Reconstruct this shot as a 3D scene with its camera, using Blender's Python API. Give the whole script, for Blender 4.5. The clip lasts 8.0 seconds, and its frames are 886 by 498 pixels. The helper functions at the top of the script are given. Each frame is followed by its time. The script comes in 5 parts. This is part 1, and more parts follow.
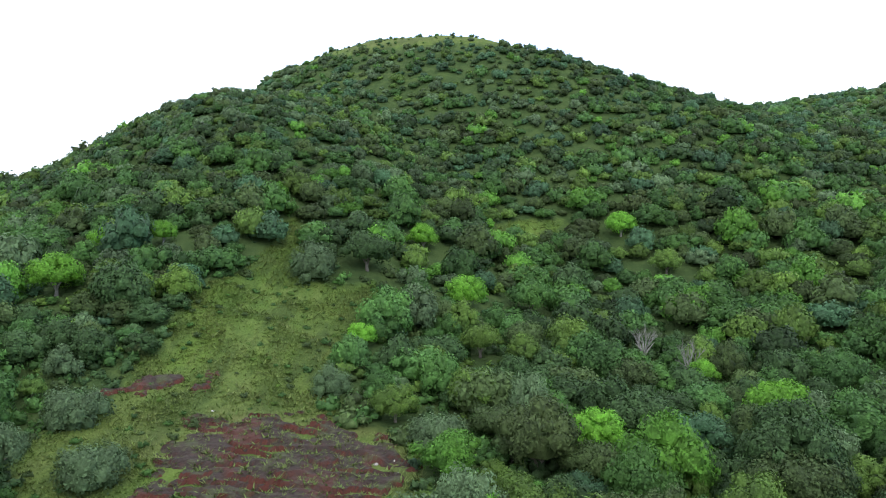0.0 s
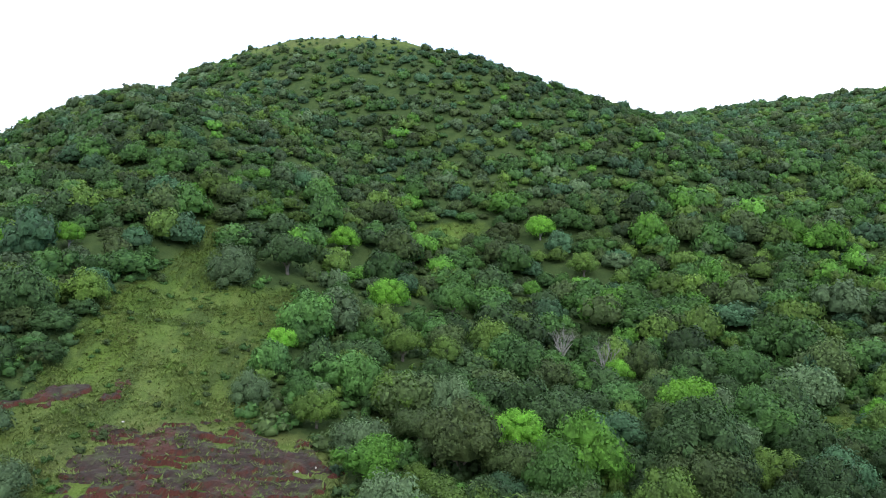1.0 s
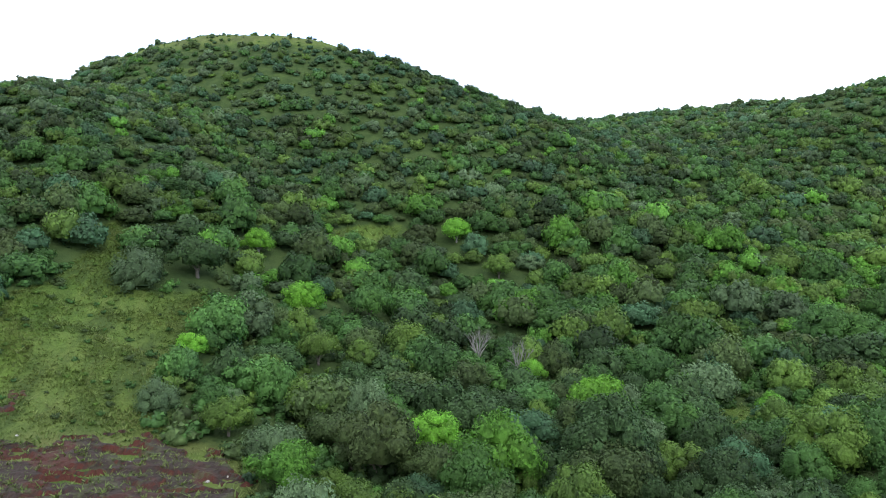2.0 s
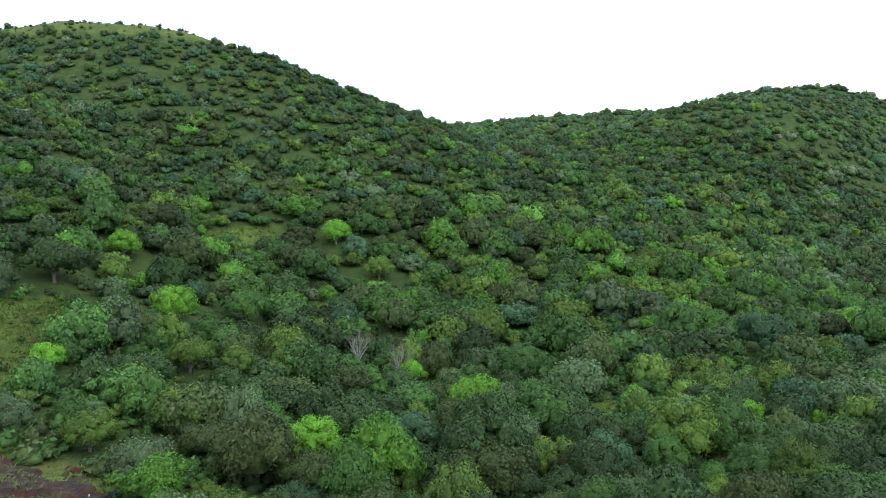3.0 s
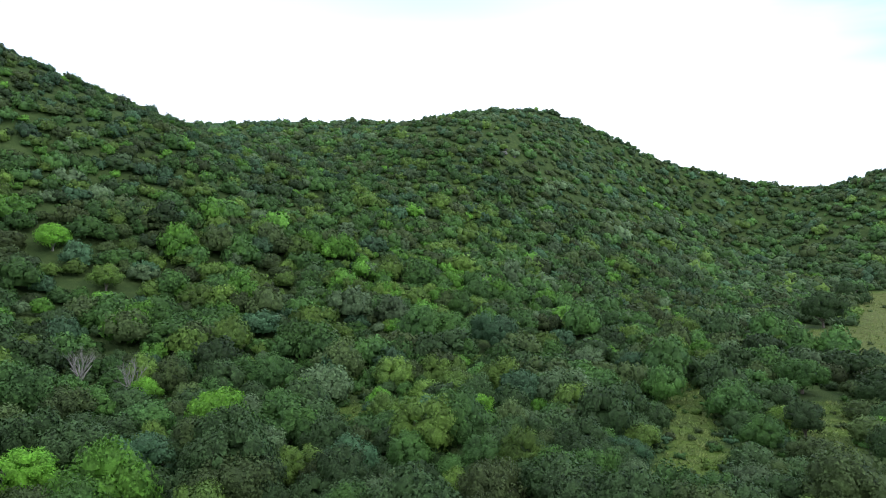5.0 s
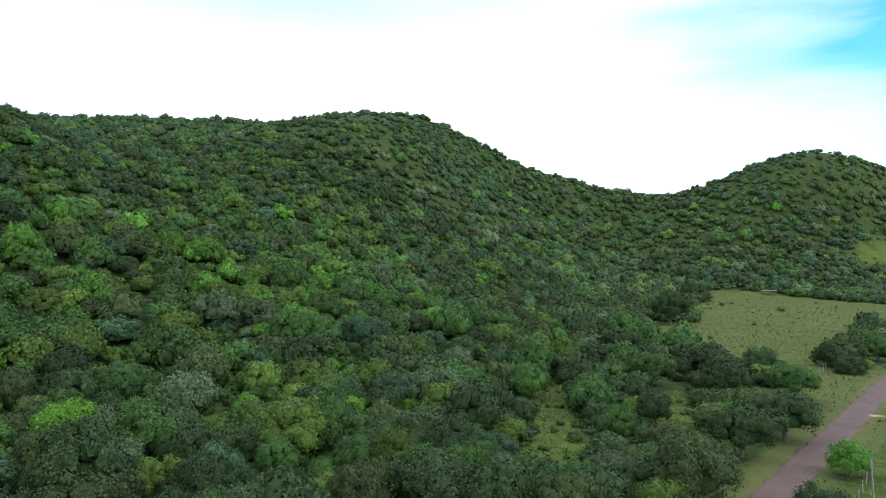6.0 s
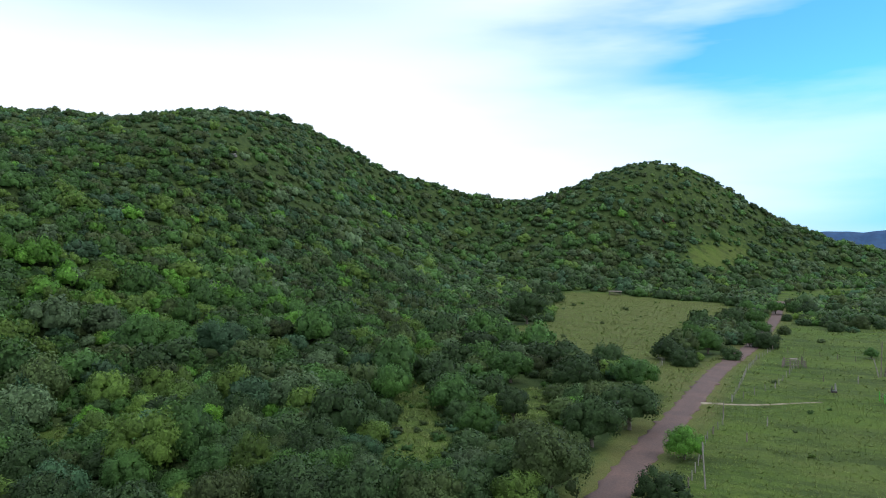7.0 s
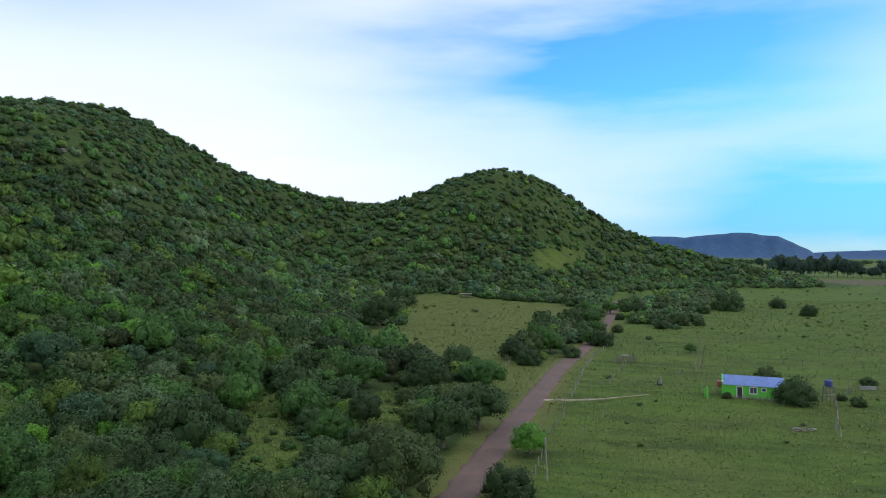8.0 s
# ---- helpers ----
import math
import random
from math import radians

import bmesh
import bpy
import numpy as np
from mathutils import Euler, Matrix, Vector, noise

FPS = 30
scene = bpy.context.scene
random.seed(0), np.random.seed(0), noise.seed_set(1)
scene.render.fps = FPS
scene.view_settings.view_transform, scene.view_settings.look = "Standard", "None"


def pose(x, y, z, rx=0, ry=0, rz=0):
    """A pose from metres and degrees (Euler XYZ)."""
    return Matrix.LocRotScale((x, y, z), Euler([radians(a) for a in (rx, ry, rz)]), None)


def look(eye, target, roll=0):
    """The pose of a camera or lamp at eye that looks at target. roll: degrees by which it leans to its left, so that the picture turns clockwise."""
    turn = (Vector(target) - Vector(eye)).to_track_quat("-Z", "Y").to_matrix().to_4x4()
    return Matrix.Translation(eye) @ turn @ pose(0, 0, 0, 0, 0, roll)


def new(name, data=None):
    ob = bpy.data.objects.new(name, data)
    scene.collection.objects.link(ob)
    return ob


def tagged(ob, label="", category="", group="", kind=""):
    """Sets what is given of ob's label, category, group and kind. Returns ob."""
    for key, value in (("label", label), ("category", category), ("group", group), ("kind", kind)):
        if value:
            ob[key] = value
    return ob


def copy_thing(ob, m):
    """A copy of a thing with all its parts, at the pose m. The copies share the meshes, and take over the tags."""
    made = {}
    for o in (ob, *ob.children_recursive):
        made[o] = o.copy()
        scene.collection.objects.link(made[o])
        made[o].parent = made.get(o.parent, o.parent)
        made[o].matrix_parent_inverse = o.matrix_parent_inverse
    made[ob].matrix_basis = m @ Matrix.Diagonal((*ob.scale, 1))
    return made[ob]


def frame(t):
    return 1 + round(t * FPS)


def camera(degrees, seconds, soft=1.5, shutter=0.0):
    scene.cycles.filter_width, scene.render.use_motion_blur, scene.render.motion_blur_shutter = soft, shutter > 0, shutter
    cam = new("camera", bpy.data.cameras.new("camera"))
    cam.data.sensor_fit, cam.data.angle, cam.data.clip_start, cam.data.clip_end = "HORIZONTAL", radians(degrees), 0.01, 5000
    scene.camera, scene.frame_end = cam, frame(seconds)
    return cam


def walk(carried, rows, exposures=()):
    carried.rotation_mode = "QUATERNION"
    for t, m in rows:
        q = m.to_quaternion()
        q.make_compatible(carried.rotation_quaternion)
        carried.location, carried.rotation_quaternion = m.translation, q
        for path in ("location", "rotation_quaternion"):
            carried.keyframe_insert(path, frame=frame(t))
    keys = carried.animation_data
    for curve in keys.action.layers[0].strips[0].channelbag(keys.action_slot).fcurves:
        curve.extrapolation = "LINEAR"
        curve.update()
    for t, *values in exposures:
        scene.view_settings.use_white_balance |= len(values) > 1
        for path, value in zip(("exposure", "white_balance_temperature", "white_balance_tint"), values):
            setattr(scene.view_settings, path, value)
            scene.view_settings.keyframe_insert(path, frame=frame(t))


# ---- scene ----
cam = camera(64.37, 8.0, soft=1.0)
PATH = [(0.0, 0.84, 0.8, 26.75, 0.0, -1.499, 0.462), (0.5, 0.78, 0.7, 26.64, -3.813, -1.364, 0.343), (1.0, 0.75, 0.77, 26.87, -6.339, -1.319, 0.245),
        (2.5, 0.83, 0.51, 26.99, -17.644, -1.137, 0.095), (3.0, 0.85, 0.4, 27.12, -22.754, -1.106, 0.023), (3.5, 0.85, 0.47, 27.18, -27.861, -0.993, -0.016),
        (4.0, 0.73, 0.28, 27.37, -32.967, -0.907, -0.105), (4.5, 0.74, 0.24, 27.4, -38.066, -0.766, -0.163), (6.0, 0.53, 0.11, 26.9, -53.648, -0.236, -0.3),
        (6.5, 0.41, 0.12, 26.83, -59.127, -0.088, -0.336), (7.0, 0.26, 0.12, 26.72, -64.774, 0.115, -0.389), (7.5, 0.17, 0.05, 26.86, -70.424, 0.292, -0.406),
        (8.0, 0.0, 0.0, 27.0, -76.676, 0.452, -0.437)]
walk(cam, [(t, pose(x, y, z, 90 + p, r, a)) for t, x, y, z, a, p, r in PATH],
     exposures=[(0.0, 0.0), (3.0, -0.12), (4.5, -0.26), (6.5, -0.54), (8.0, -0.98)])

# ---- sky and sun ----
SUN_ELEVATION, SUN_AZIMUTH = radians(44), radians(160)   # azimuth clockwise from +y


# blue gaps in the cloud: bearing in degrees, height, half widths, how clear
SKY_GAPS = [(84, 0.25, 12, 0.07, 0.8), (101, 0.3, 14, 0.1, 0.65), (110, 0.05, 18, 0.08, 0.9), (102, 0.18, 27, 0.22, 0.42), (1, 0.31, 24, 0.09, 0.5), (46, 0.35, 24, 0.09, 0.55)]


def build_sky():
    """Broken overcast: thick bright cloud ahead, thinning to blue gaps towards +x."""
    world = bpy.data.worlds.new("sky")
    scene.world = world
    world.use_nodes = True
    nt = world.node_tree
    nt.nodes.clear()
    n, link = nt.nodes.new, nt.links.new
    out, back = n("ShaderNodeOutputWorld"), n("ShaderNodeBackground")
    sky = n("ShaderNodeTexSky")
    sky.sky_type, sky.sun_disc = "NISHITA", False
    sky.sun_elevation, sky.sun_rotation = SUN_ELEVATION, SUN_AZIMUTH
    sky.air_density, sky.dust_density, sky.ozone_density = 0.75, 0.0, 4.0
    clear = n("ShaderNodeVectorMath")
    clear.operation = "MULTIPLY"
    clear.inputs[1].default_value = (0.19, 0.42, 0.58)
    link(sky.outputs[0], clear.inputs[0])
    where = n("ShaderNodeTexCoord")
    height, low_air, even = n("ShaderNodeSeparateXYZ"), n("ShaderNodeMapRange"), n("ShaderNodeVectorMath")
    link(where.outputs["Generated"], height.inputs[0])
    low_air.inputs["From Max"].default_value, low_air.inputs["To Min"].default_value = 0.2, 0.34
    link(height.outputs["Z"], low_air.inputs["Value"])
    even.operation = "SCALE"
    link(clear.outputs[0], even.inputs[0]), link(low_air.outputs[0], even.inputs["Scale"])
    flat = n("ShaderNodeMapping")
    flat.inputs["Location"].default_value = (0.2, 0.9, 0.0)
    flat.inputs["Scale"].default_value = (1.0, 1.0, 5.5)
    link(where.outputs["Generated"], flat.inputs["Vector"])
    puffs = n("ShaderNodeTexNoise")
    puffs.inputs["Scale"].default_value, puffs.inputs["Detail"].default_value = 1.7, 5.0
    puffs.inputs["Roughness"].default_value = 0.45
    link(flat.outputs[0], puffs.inputs["Vector"])
    def sum_of(kind, first, second, third=None):
        """One sum of sockets or numbers."""
        node = n("ShaderNodeMath")
        node.operation = kind
        for socket, value in zip(node.inputs, (first, second, third)):
            if isinstance(value, bpy.types.NodeSocket):
                link(value, socket)
            elif value is not None:
                socket.default_value = value
        return node.outputs[0]

    wisps = n("ShaderNodeTexNoise")
    wisps.inputs["Scale"].default_value, wisps.inputs["Detail"].default_value, wisps.inputs["Roughness"].default_value = 3.2, 5.0, 0.55
    long = n("ShaderNodeMapping")
    long.inputs["Location"].default_value, long.inputs["Scale"].default_value = (3.0, 1.0, 0.0), (0.8, 0.8, 4.5)
    link(where.outputs["Generated"], long.inputs["Vector"]), link(long.outputs[0], wisps.inputs["Vector"])
    bearing = sum_of("ARCTAN2", height.outputs["X"], height.outputs["Y"])
    bearing = sum_of("MULTIPLY_ADD", sum_of("SUBTRACT", puffs.outputs["Fac"], 0.5), 0.5, bearing)
    rise = sum_of("MULTIPLY_ADD", sum_of("SUBTRACT", wisps.outputs["Fac"], 0.5), 0.14, height.outputs["Z"])
    cover = 1.0
    for east, high, wide, deep, share in SKY_GAPS:
        u = sum_of("DIVIDE", sum_of("SUBTRACT", bearing, radians(east)), radians(wide))
        w = sum_of("DIVIDE", sum_of("SUBTRACT", rise, high), deep)
        off = sum_of("MULTIPLY_ADD", u, u, sum_of("MULTIPLY", w, w))
        hole = sum_of("MULTIPLY", sum_of("EXPONENT", sum_of("MULTIPLY", off, -1.0), 0.0), share)
        cover = sum_of("SUBTRACT", cover, hole)
    cover = sum_of("MULTIPLY_ADD", sum_of("SUBTRACT", wisps.outputs["Fac"], 0.5), 0.35, cover)
    cover = sum_of("MAXIMUM", sum_of("MINIMUM", cover, 1.0), 0.0)
    mix = n("ShaderNodeMix")
    mix.data_type = "RGBA"
    mix.inputs["B"].default_value = (1.95, 2.12, 2.42, 1)
    link(cover, mix.inputs["Factor"])
    link(even.outputs[0], mix.inputs["A"])
    link(mix.outputs["Result"], back.inputs["Color"])
    back.inputs["Strength"].default_value = 1.0
    link(back.outputs[0], out.inputs[0])


build_sky()
sun = new("sun", bpy.data.lights.new("sun", "SUN"))
sun.data.energy, sun.data.angle, sun.data.color = 1.4, radians(20), (1.0, 0.97, 0.92)
sun.matrix_world = look((0, 0, 0), (-math.sin(SUN_AZIMUTH) * math.cos(SUN_ELEVATION), -math.cos(SUN_AZIMUTH) * math.cos(SUN_ELEVATION), -math.sin(SUN_ELEVATION)))


# ---- materials ----
def material(name):
    m = bpy.data.materials.new(name)
    m.use_nodes = True
    m.node_tree.nodes.clear()
    n, link = m.node_tree.nodes.new, m.node_tree.links.new
    out = n("ShaderNodeOutputMaterial")
    return m, n, link, out


def noise_node(n, link, scale, detail=4.0, rough=0.55, coords="Object"):
    where, tex = n("ShaderNodeTexCoord"), n("ShaderNodeTexNoise")
    tex.inputs["Scale"].default_value, tex.inputs["Detail"].default_value, tex.inputs["Roughness"].default_value = scale, detail, rough
    link(where.outputs[coords], tex.inputs["Vector"])
    return tex


def ramp(n, link, source, low, high, a, b):
    r = n("ShaderNodeMapRange")
    for key, value in (("From Min", low), ("From Max", high), ("To Min", a), ("To Max", b)):
        r.inputs[key].default_value = value
    link(source, r.inputs["Value"])
    return r.outputs[0]


def blend(n, link, factor, a, b, kind="MIX"):
    m = n("ShaderNodeMix")
    m.data_type, m.blend_type = "RGBA", kind
    for key, value in (("Factor", factor), ("A", a), ("B", b)):
        if isinstance(value, bpy.types.NodeSocket):
            link(value, m.inputs[key])
        elif key == "Factor":
            m.inputs[key].default_value = value
        else:
            m.inputs[key].default_value = (*value, 1)
    return m.outputs["Result"]


def leaf_material(name, colour, other, glow=0.3):
    """Leaves: two hues that drift over the crown, each leaf spray a little lighter or darker, and some light let through."""
    m, n, link, out = material(name)
    geo, info = n("ShaderNodeNewGeometry"), n("ShaderNodeObjectInfo")
    drift, clump = n("ShaderNodeTexNoise"), n("ShaderNodeTexNoise")
    for tex, size, detail in ((drift, 0.17, 3.0), (clump, 1.1, 4.0)):
        tex.inputs["Scale"].default_value, tex.inputs["Detail"].default_value = size, detail
        link(geo.outputs["Position"], tex.inputs["Vector"])
    tone = blend(n, link, ramp(n, link, drift.outputs["Fac"], 0.35, 0.65, 0, 1), colour, other)
    tufts = ramp(n, link, clump.outputs["Fac"], 0.3, 0.7, 0.62, 1.42)
    leaf = ramp(n, link, geo.outputs["Random Per Island"], 0, 1, 0.76, 1.24)
    joint = n("ShaderNodeMath")
    joint.operation = "MULTIPLY"
    link(tufts, joint.inputs[0]), link(leaf, joint.inputs[1])
    spray = joint.outputs[0]
    tree = ramp(n, link, info.outputs["Random"], 0, 1, 0.78, 1.22)
    own, shift = n("ShaderNodeAttribute"), n("ShaderNodeMath")
    own.attribute_name = "tone"
    link(own.outputs["Fac"], shift.inputs[0]), link(tree, shift.inputs[1])
    both = n("ShaderNodeMath")
    both.operation = "MULTIPLY"
    link(spray, both.inputs[0]), link(shift.outputs[0], both.inputs[1])
    scale = n("ShaderNodeVectorMath")
    scale.operation = "SCALE"
    link(tone, scale.inputs[0]), link(both.outputs[0], scale.inputs["Scale"])
    face, through_leaf, mixer = n("ShaderNodeBsdfPrincipled"), n("ShaderNodeBsdfTranslucent"), n("ShaderNodeMixShader")
    face.inputs["Roughness"].default_value = 0.62
    face.inputs["Specular IOR Level"].default_value = 0.18
    mixer.inputs[0].default_value = glow
    relief = n("ShaderNodeBump")
    relief.inputs["Strength"].default_value, relief.inputs["Distance"].default_value = 0.8, 0.35
    tex = n("ShaderNodeTexNoise")
    tex.inputs["Scale"].default_value, tex.inputs["Detail"].default_value, tex.inputs["Roughness"].default_value = 1.8, 4.0, 0.65
    link(geo.outputs["Position"], tex.inputs["Vector"])
    link(tex.outputs["Fac"], relief.inputs["Height"]), link(relief.outputs[0], face.inputs["Normal"])
    link(scale.outputs[0], face.inputs["Base Color"]), link(scale.outputs[0], through_leaf.inputs["Color"])
    link(face.outputs[0], mixer.inputs[1]), link(through_leaf.outputs[0], mixer.inputs[2]), link(mixer.outputs[0], out.inputs[0])
    return m


def rough_material(name, colour, other, scale=2.0, rough=0.85, metal=0.0, bump=0.3, spread=0.2, fine=12.0):
    """A weathered solid: two tones at two scales, slight relief, and each piece a little different."""
    m, n, link, out = material(name)
    big, small = noise_node(n, link, scale, 4.0), noise_node(n, link, scale * fine, 3.0, 0.6)
    info = n("ShaderNodeObjectInfo")
    tone = blend(n, link, ramp(n, link, big.outputs["Fac"], 0.35, 0.65, 0, 1), colour, other)
    grain = ramp(n, link, small.outputs["Fac"], 0.3, 0.7, 0.8, 1.15)
    piece = ramp(n, link, info.outputs["Random"], 0, 1, 1 - spread, 1 + spread)
    both = n("ShaderNodeMath")
    both.operation = "MULTIPLY"
    link(grain, both.inputs[0]), link(piece, both.inputs[1])
    scaled = n("ShaderNodeVectorMath")
    scaled.operation = "SCALE"
    link(tone, scaled.inputs[0]), link(both.outputs[0], scaled.inputs["Scale"])
    face, relief = n("ShaderNodeBsdfPrincipled"), n("ShaderNodeBump")
    relief.inputs["Strength"].default_value, relief.inputs["Distance"].default_value = bump, 0.05
    link(small.outputs["Fac"], relief.inputs["Height"]), link(relief.outputs[0], face.inputs["Normal"])
    face.inputs["Roughness"].default_value, face.inputs["Metallic"].default_value = rough, metal
    link(scaled.outputs[0], face.inputs["Base Color"]), link(face.outputs[0], out.inputs[0])
    return m


def scar_material():
    """Eroded earth: dark crusted flats, raw red faces where it breaks away, and thin grass creeping over it."""
    m, n, link, out = material("eroded_red_earth")
    wide, mid, fine = noise_node(n, link, 0.22, 4.0, 0.6), noise_node(n, link, 0.9, 5.0, 0.65), noise_node(n, link, 6.0, 4.0, 0.7)
    geo, part_z = n("ShaderNodeNewGeometry"), n("ShaderNodeSeparateXYZ")
    link(geo.outputs["True Normal"], part_z.inputs[0])
    crust = blend(n, link, ramp(n, link, mid.outputs["Fac"], 0.35, 0.65, 0, 1), (0.032, 0.017, 0.012), (0.017, 0.0115, 0.009))
    crust = blend(n, link, ramp(n, link, wide.outputs["Fac"], 0.54, 0.64, 0, 0.7), crust, (0.066, 0.018, 0.011))
    crust = blend(n, link, ramp(n, link, mid.outputs["Fac"], 0.54, 0.62, 0, 0.75), crust, (0.052, 0.05, 0.02))
    crust = blend(n, link, ramp(n, link, wide.outputs["Fac"], 0.36, 0.44, 0.7, 0), crust, (0.048, 0.058, 0.018))
    tone = blend(n, link, ramp(n, link, part_z.outputs["Z"], 0.35, 0.62, 1, 0), crust, (0.075, 0.019, 0.011))
    speck = n("ShaderNodeVectorMath")
    speck.operation = "SCALE"
    link(tone, speck.inputs[0]), link(ramp(n, link, fine.outputs["Fac"], 0.3, 0.7, 0.7, 1.3), speck.inputs["Scale"])
    face, relief = n("ShaderNodeBsdfPrincipled"), n("ShaderNodeBump")
    relief.inputs["Strength"].default_value, relief.inputs["Distance"].default_value = 0.9, 0.12
    link(fine.outputs["Fac"], relief.inputs["Height"]), link(relief.outputs[0], face.inputs["Normal"])
    face.inputs["Roughness"].default_value = 0.95
    link(speck.outputs[0], face.inputs["Base Color"]), link(face.outputs[0], out.inputs[0])
    return m


def ground_material():
    """Turf, leaf litter under the woods and red earth, by what grows there, with tussocks, dry patches and relief."""
    m, n, link, out = material("ground")

    def share(name):
        a = n("ShaderNodeAttribute")
        a.attribute_name = name
        return a.outputs["Fac"]

    wide, mid, fine = noise_node(n, link, 0.035, 4.0), noise_node(n, link, 0.35, 5.0, 0.65), noise_node(n, link, 2.6, 4.0, 0.7)
    turf = blend(n, link, ramp(n, link, mid.outputs["Fac"], 0.36, 0.66, 0, 1), (0.062, 0.106, 0.02), (0.098, 0.15, 0.03))
    turf = blend(n, link, ramp(n, link, wide.outputs["Fac"], 0.45, 0.7, 0, 0.5), turf, (0.125, 0.135, 0.048))
    turf = blend(n, link, ramp(n, link, fine.outputs["Fac"], 0.36, 0.52, 0.5, 0), turf, (0.032, 0.058, 0.013))
    streak_at, streak = n("ShaderNodeMapping"), n("ShaderNodeTexNoise")
    streak_at.inputs["Scale"].default_value = (0.55, 0.11, 0.2)
    streak.inputs["Scale"].default_value, streak.inputs["Detail"].default_value, streak.inputs["Roughness"].default_value = 1.0, 6.0, 0.7
    spot = n("ShaderNodeTexCoord")
    link(spot.outputs["Object"], streak_at.inputs["Vector"]), link(streak_at.outputs[0], streak.inputs["Vector"])
    turf = blend(n, link, ramp(n, link, streak.outputs["Fac"], 0.34, 0.5, 0.45, 0), turf, (0.042, 0.078, 0.016))
    turf = blend(n, link, ramp(n, link, streak.outputs["Fac"], 0.55, 0.72, 0, 0.5), turf, (0.128, 0.145, 0.044))
    band_at, band = n("ShaderNodeMapping"), n("ShaderNodeTexNoise")
    band_at.inputs["Scale"].default_value = (0.16, 0.035, 0.1)
    band.inputs["Scale"].default_value, band.inputs["Detail"].default_value, band.inputs["Roughness"].default_value = 1.0, 7.0, 0.72
    link(spot.outputs["Object"], band_at.inputs["Vector"]), link(band_at.outputs[0], band.inputs["Vector"])
    turf = blend(n, link, ramp(n, link, band.outputs["Fac"], 0.41, 0.5, 0.8, 0), turf, (0.042, 0.066, 0.018))
    turf = blend(n, link, ramp(n, link, band.outputs["Fac"], 0.53, 0.66, 0, 0.6), turf, (0.1, 0.16, 0.026))
    litter = blend(n, link, ramp(n, link, mid.outputs["Fac"], 0.4, 0.6, 0, 1), (0.036, 0.062, 0.019), (0.054, 0.084, 0.026))
    dry = blend(n, link, ramp(n, link, mid.outputs["Fac"], 0.35, 0.65, 0, 1), (0.15, 0.14, 0.052), (0.085, 0.11, 0.034))

    def edge(name, softness=0.2):
        add = n("ShaderNodeMath")
        add.operation = "MULTIPLY_ADD"
        add.inputs[1].default_value = 0.9
        link(mid.outputs["Fac"], add.inputs[0])
        link(share(name), add.inputs[2])
        return ramp(n, link, add.outputs[0], 0.95 - softness, 0.95 + softness, 0, 1)

    tone = blend(n, link, edge("meadow"), litter, turf)
    tone = blend(n, link, edge("dry", 0.25), tone, dry)
    tilled = blend(n, link, ramp(n, link, mid.outputs["Fac"], 0.35, 0.65, 0, 1), (0.085, 0.07, 0.05), (0.12, 0.105, 0.07))
    tone = blend(n, link, share("tilled"), tone, tilled)
    face, relief = n("ShaderNodeBsdfPrincipled"), n("ShaderNodeBump")
    relief.inputs["Strength"].default_value, relief.inputs["Distance"].default_value = 0.9, 0.35
    link(fine.outputs["Fac"], relief.inputs["Height"]), link(relief.outputs[0], face.inputs["Normal"])
    face.inputs["Roughness"].default_value = 0.95
    face.inputs["Specular IOR Level"].default_value = 0.1
    link(tone, face.inputs["Base Color"]), link(face.outputs[0], out.inputs[0])
    return m


LEAVES = {
    "bright": leaf_material("bright_leaves", (0.110, 0.261, 0.033), (0.084, 0.206, 0.033)),
    "lime": leaf_material("lime_leaves", (0.108, 0.185, 0.033), (0.085, 0.151, 0.033)),
    "mid": leaf_material("mid_green_leaves", (0.069, 0.156, 0.033), (0.054, 0.120, 0.035)),
    "dark": leaf_material("dark_leaves", (0.036, 0.074, 0.023), (0.044, 0.083, 0.028), 0.2),
    "grey": leaf_material("grey_green_leaves", (0.108, 0.168, 0.078), (0.086, 0.14, 0.062)),
    "olive": leaf_material("olive_leaves", (0.069, 0.108, 0.033), (0.058, 0.092, 0.032)),
    "teal": leaf_material("blue_green_leaves", (0.056, 0.128, 0.058), (0.056, 0.112, 0.054)),
    "brown": leaf_material("brownish_leaves", (0.066, 0.096, 0.031), (0.055, 0.082, 0.029)),
    "fresh": leaf_material("fresh_leaves", (0.165, 0.38, 0.04), (0.13, 0.31, 0.038), 0.35),
}
SPECIES = list(LEAVES)
# bluer leaves for far trees, with distance haze put into their colour
HAZY_LEAVES = leaf_material("hazy_far_leaves", (0.032, 0.064, 0.045), (0.04, 0.074, 0.05), 0.2)
BARK = rough_material("grey_bark", (0.16, 0.14, 0.11), (0.09, 0.075, 0.06), 1.5)
PALE_BARK = rough_material("bleached_bark", (0.25, 0.24, 0.22), (0.17, 0.16, 0.15), 1.5)
GROUND = ground_material()
GRASS = leaf_material("grass_blades", (0.105, 0.165, 0.036), (0.145, 0.18, 0.05), 0.3)
ROAD_EARTH = rough_material("packed_road_earth", (0.125, 0.076, 0.062), (0.088, 0.058, 0.05), 0.25, 0.95, bump=0.5, spread=0.0, fine=14.0)
RED_EARTH = scar_material()
PALE_EARTH = rough_material("pale_track_earth", (0.3, 0.25, 0.18), (0.13, 0.125, 0.07), 0.6, 0.95, spread=0.0)
STONE = rough_material("pale_stone", (0.34, 0.32, 0.29), (0.22, 0.21, 0.19), 1.2)
DARK_STONE = rough_material("grey_rock", (0.17, 0.165, 0.155), (0.1, 0.098, 0.092), 0.6)
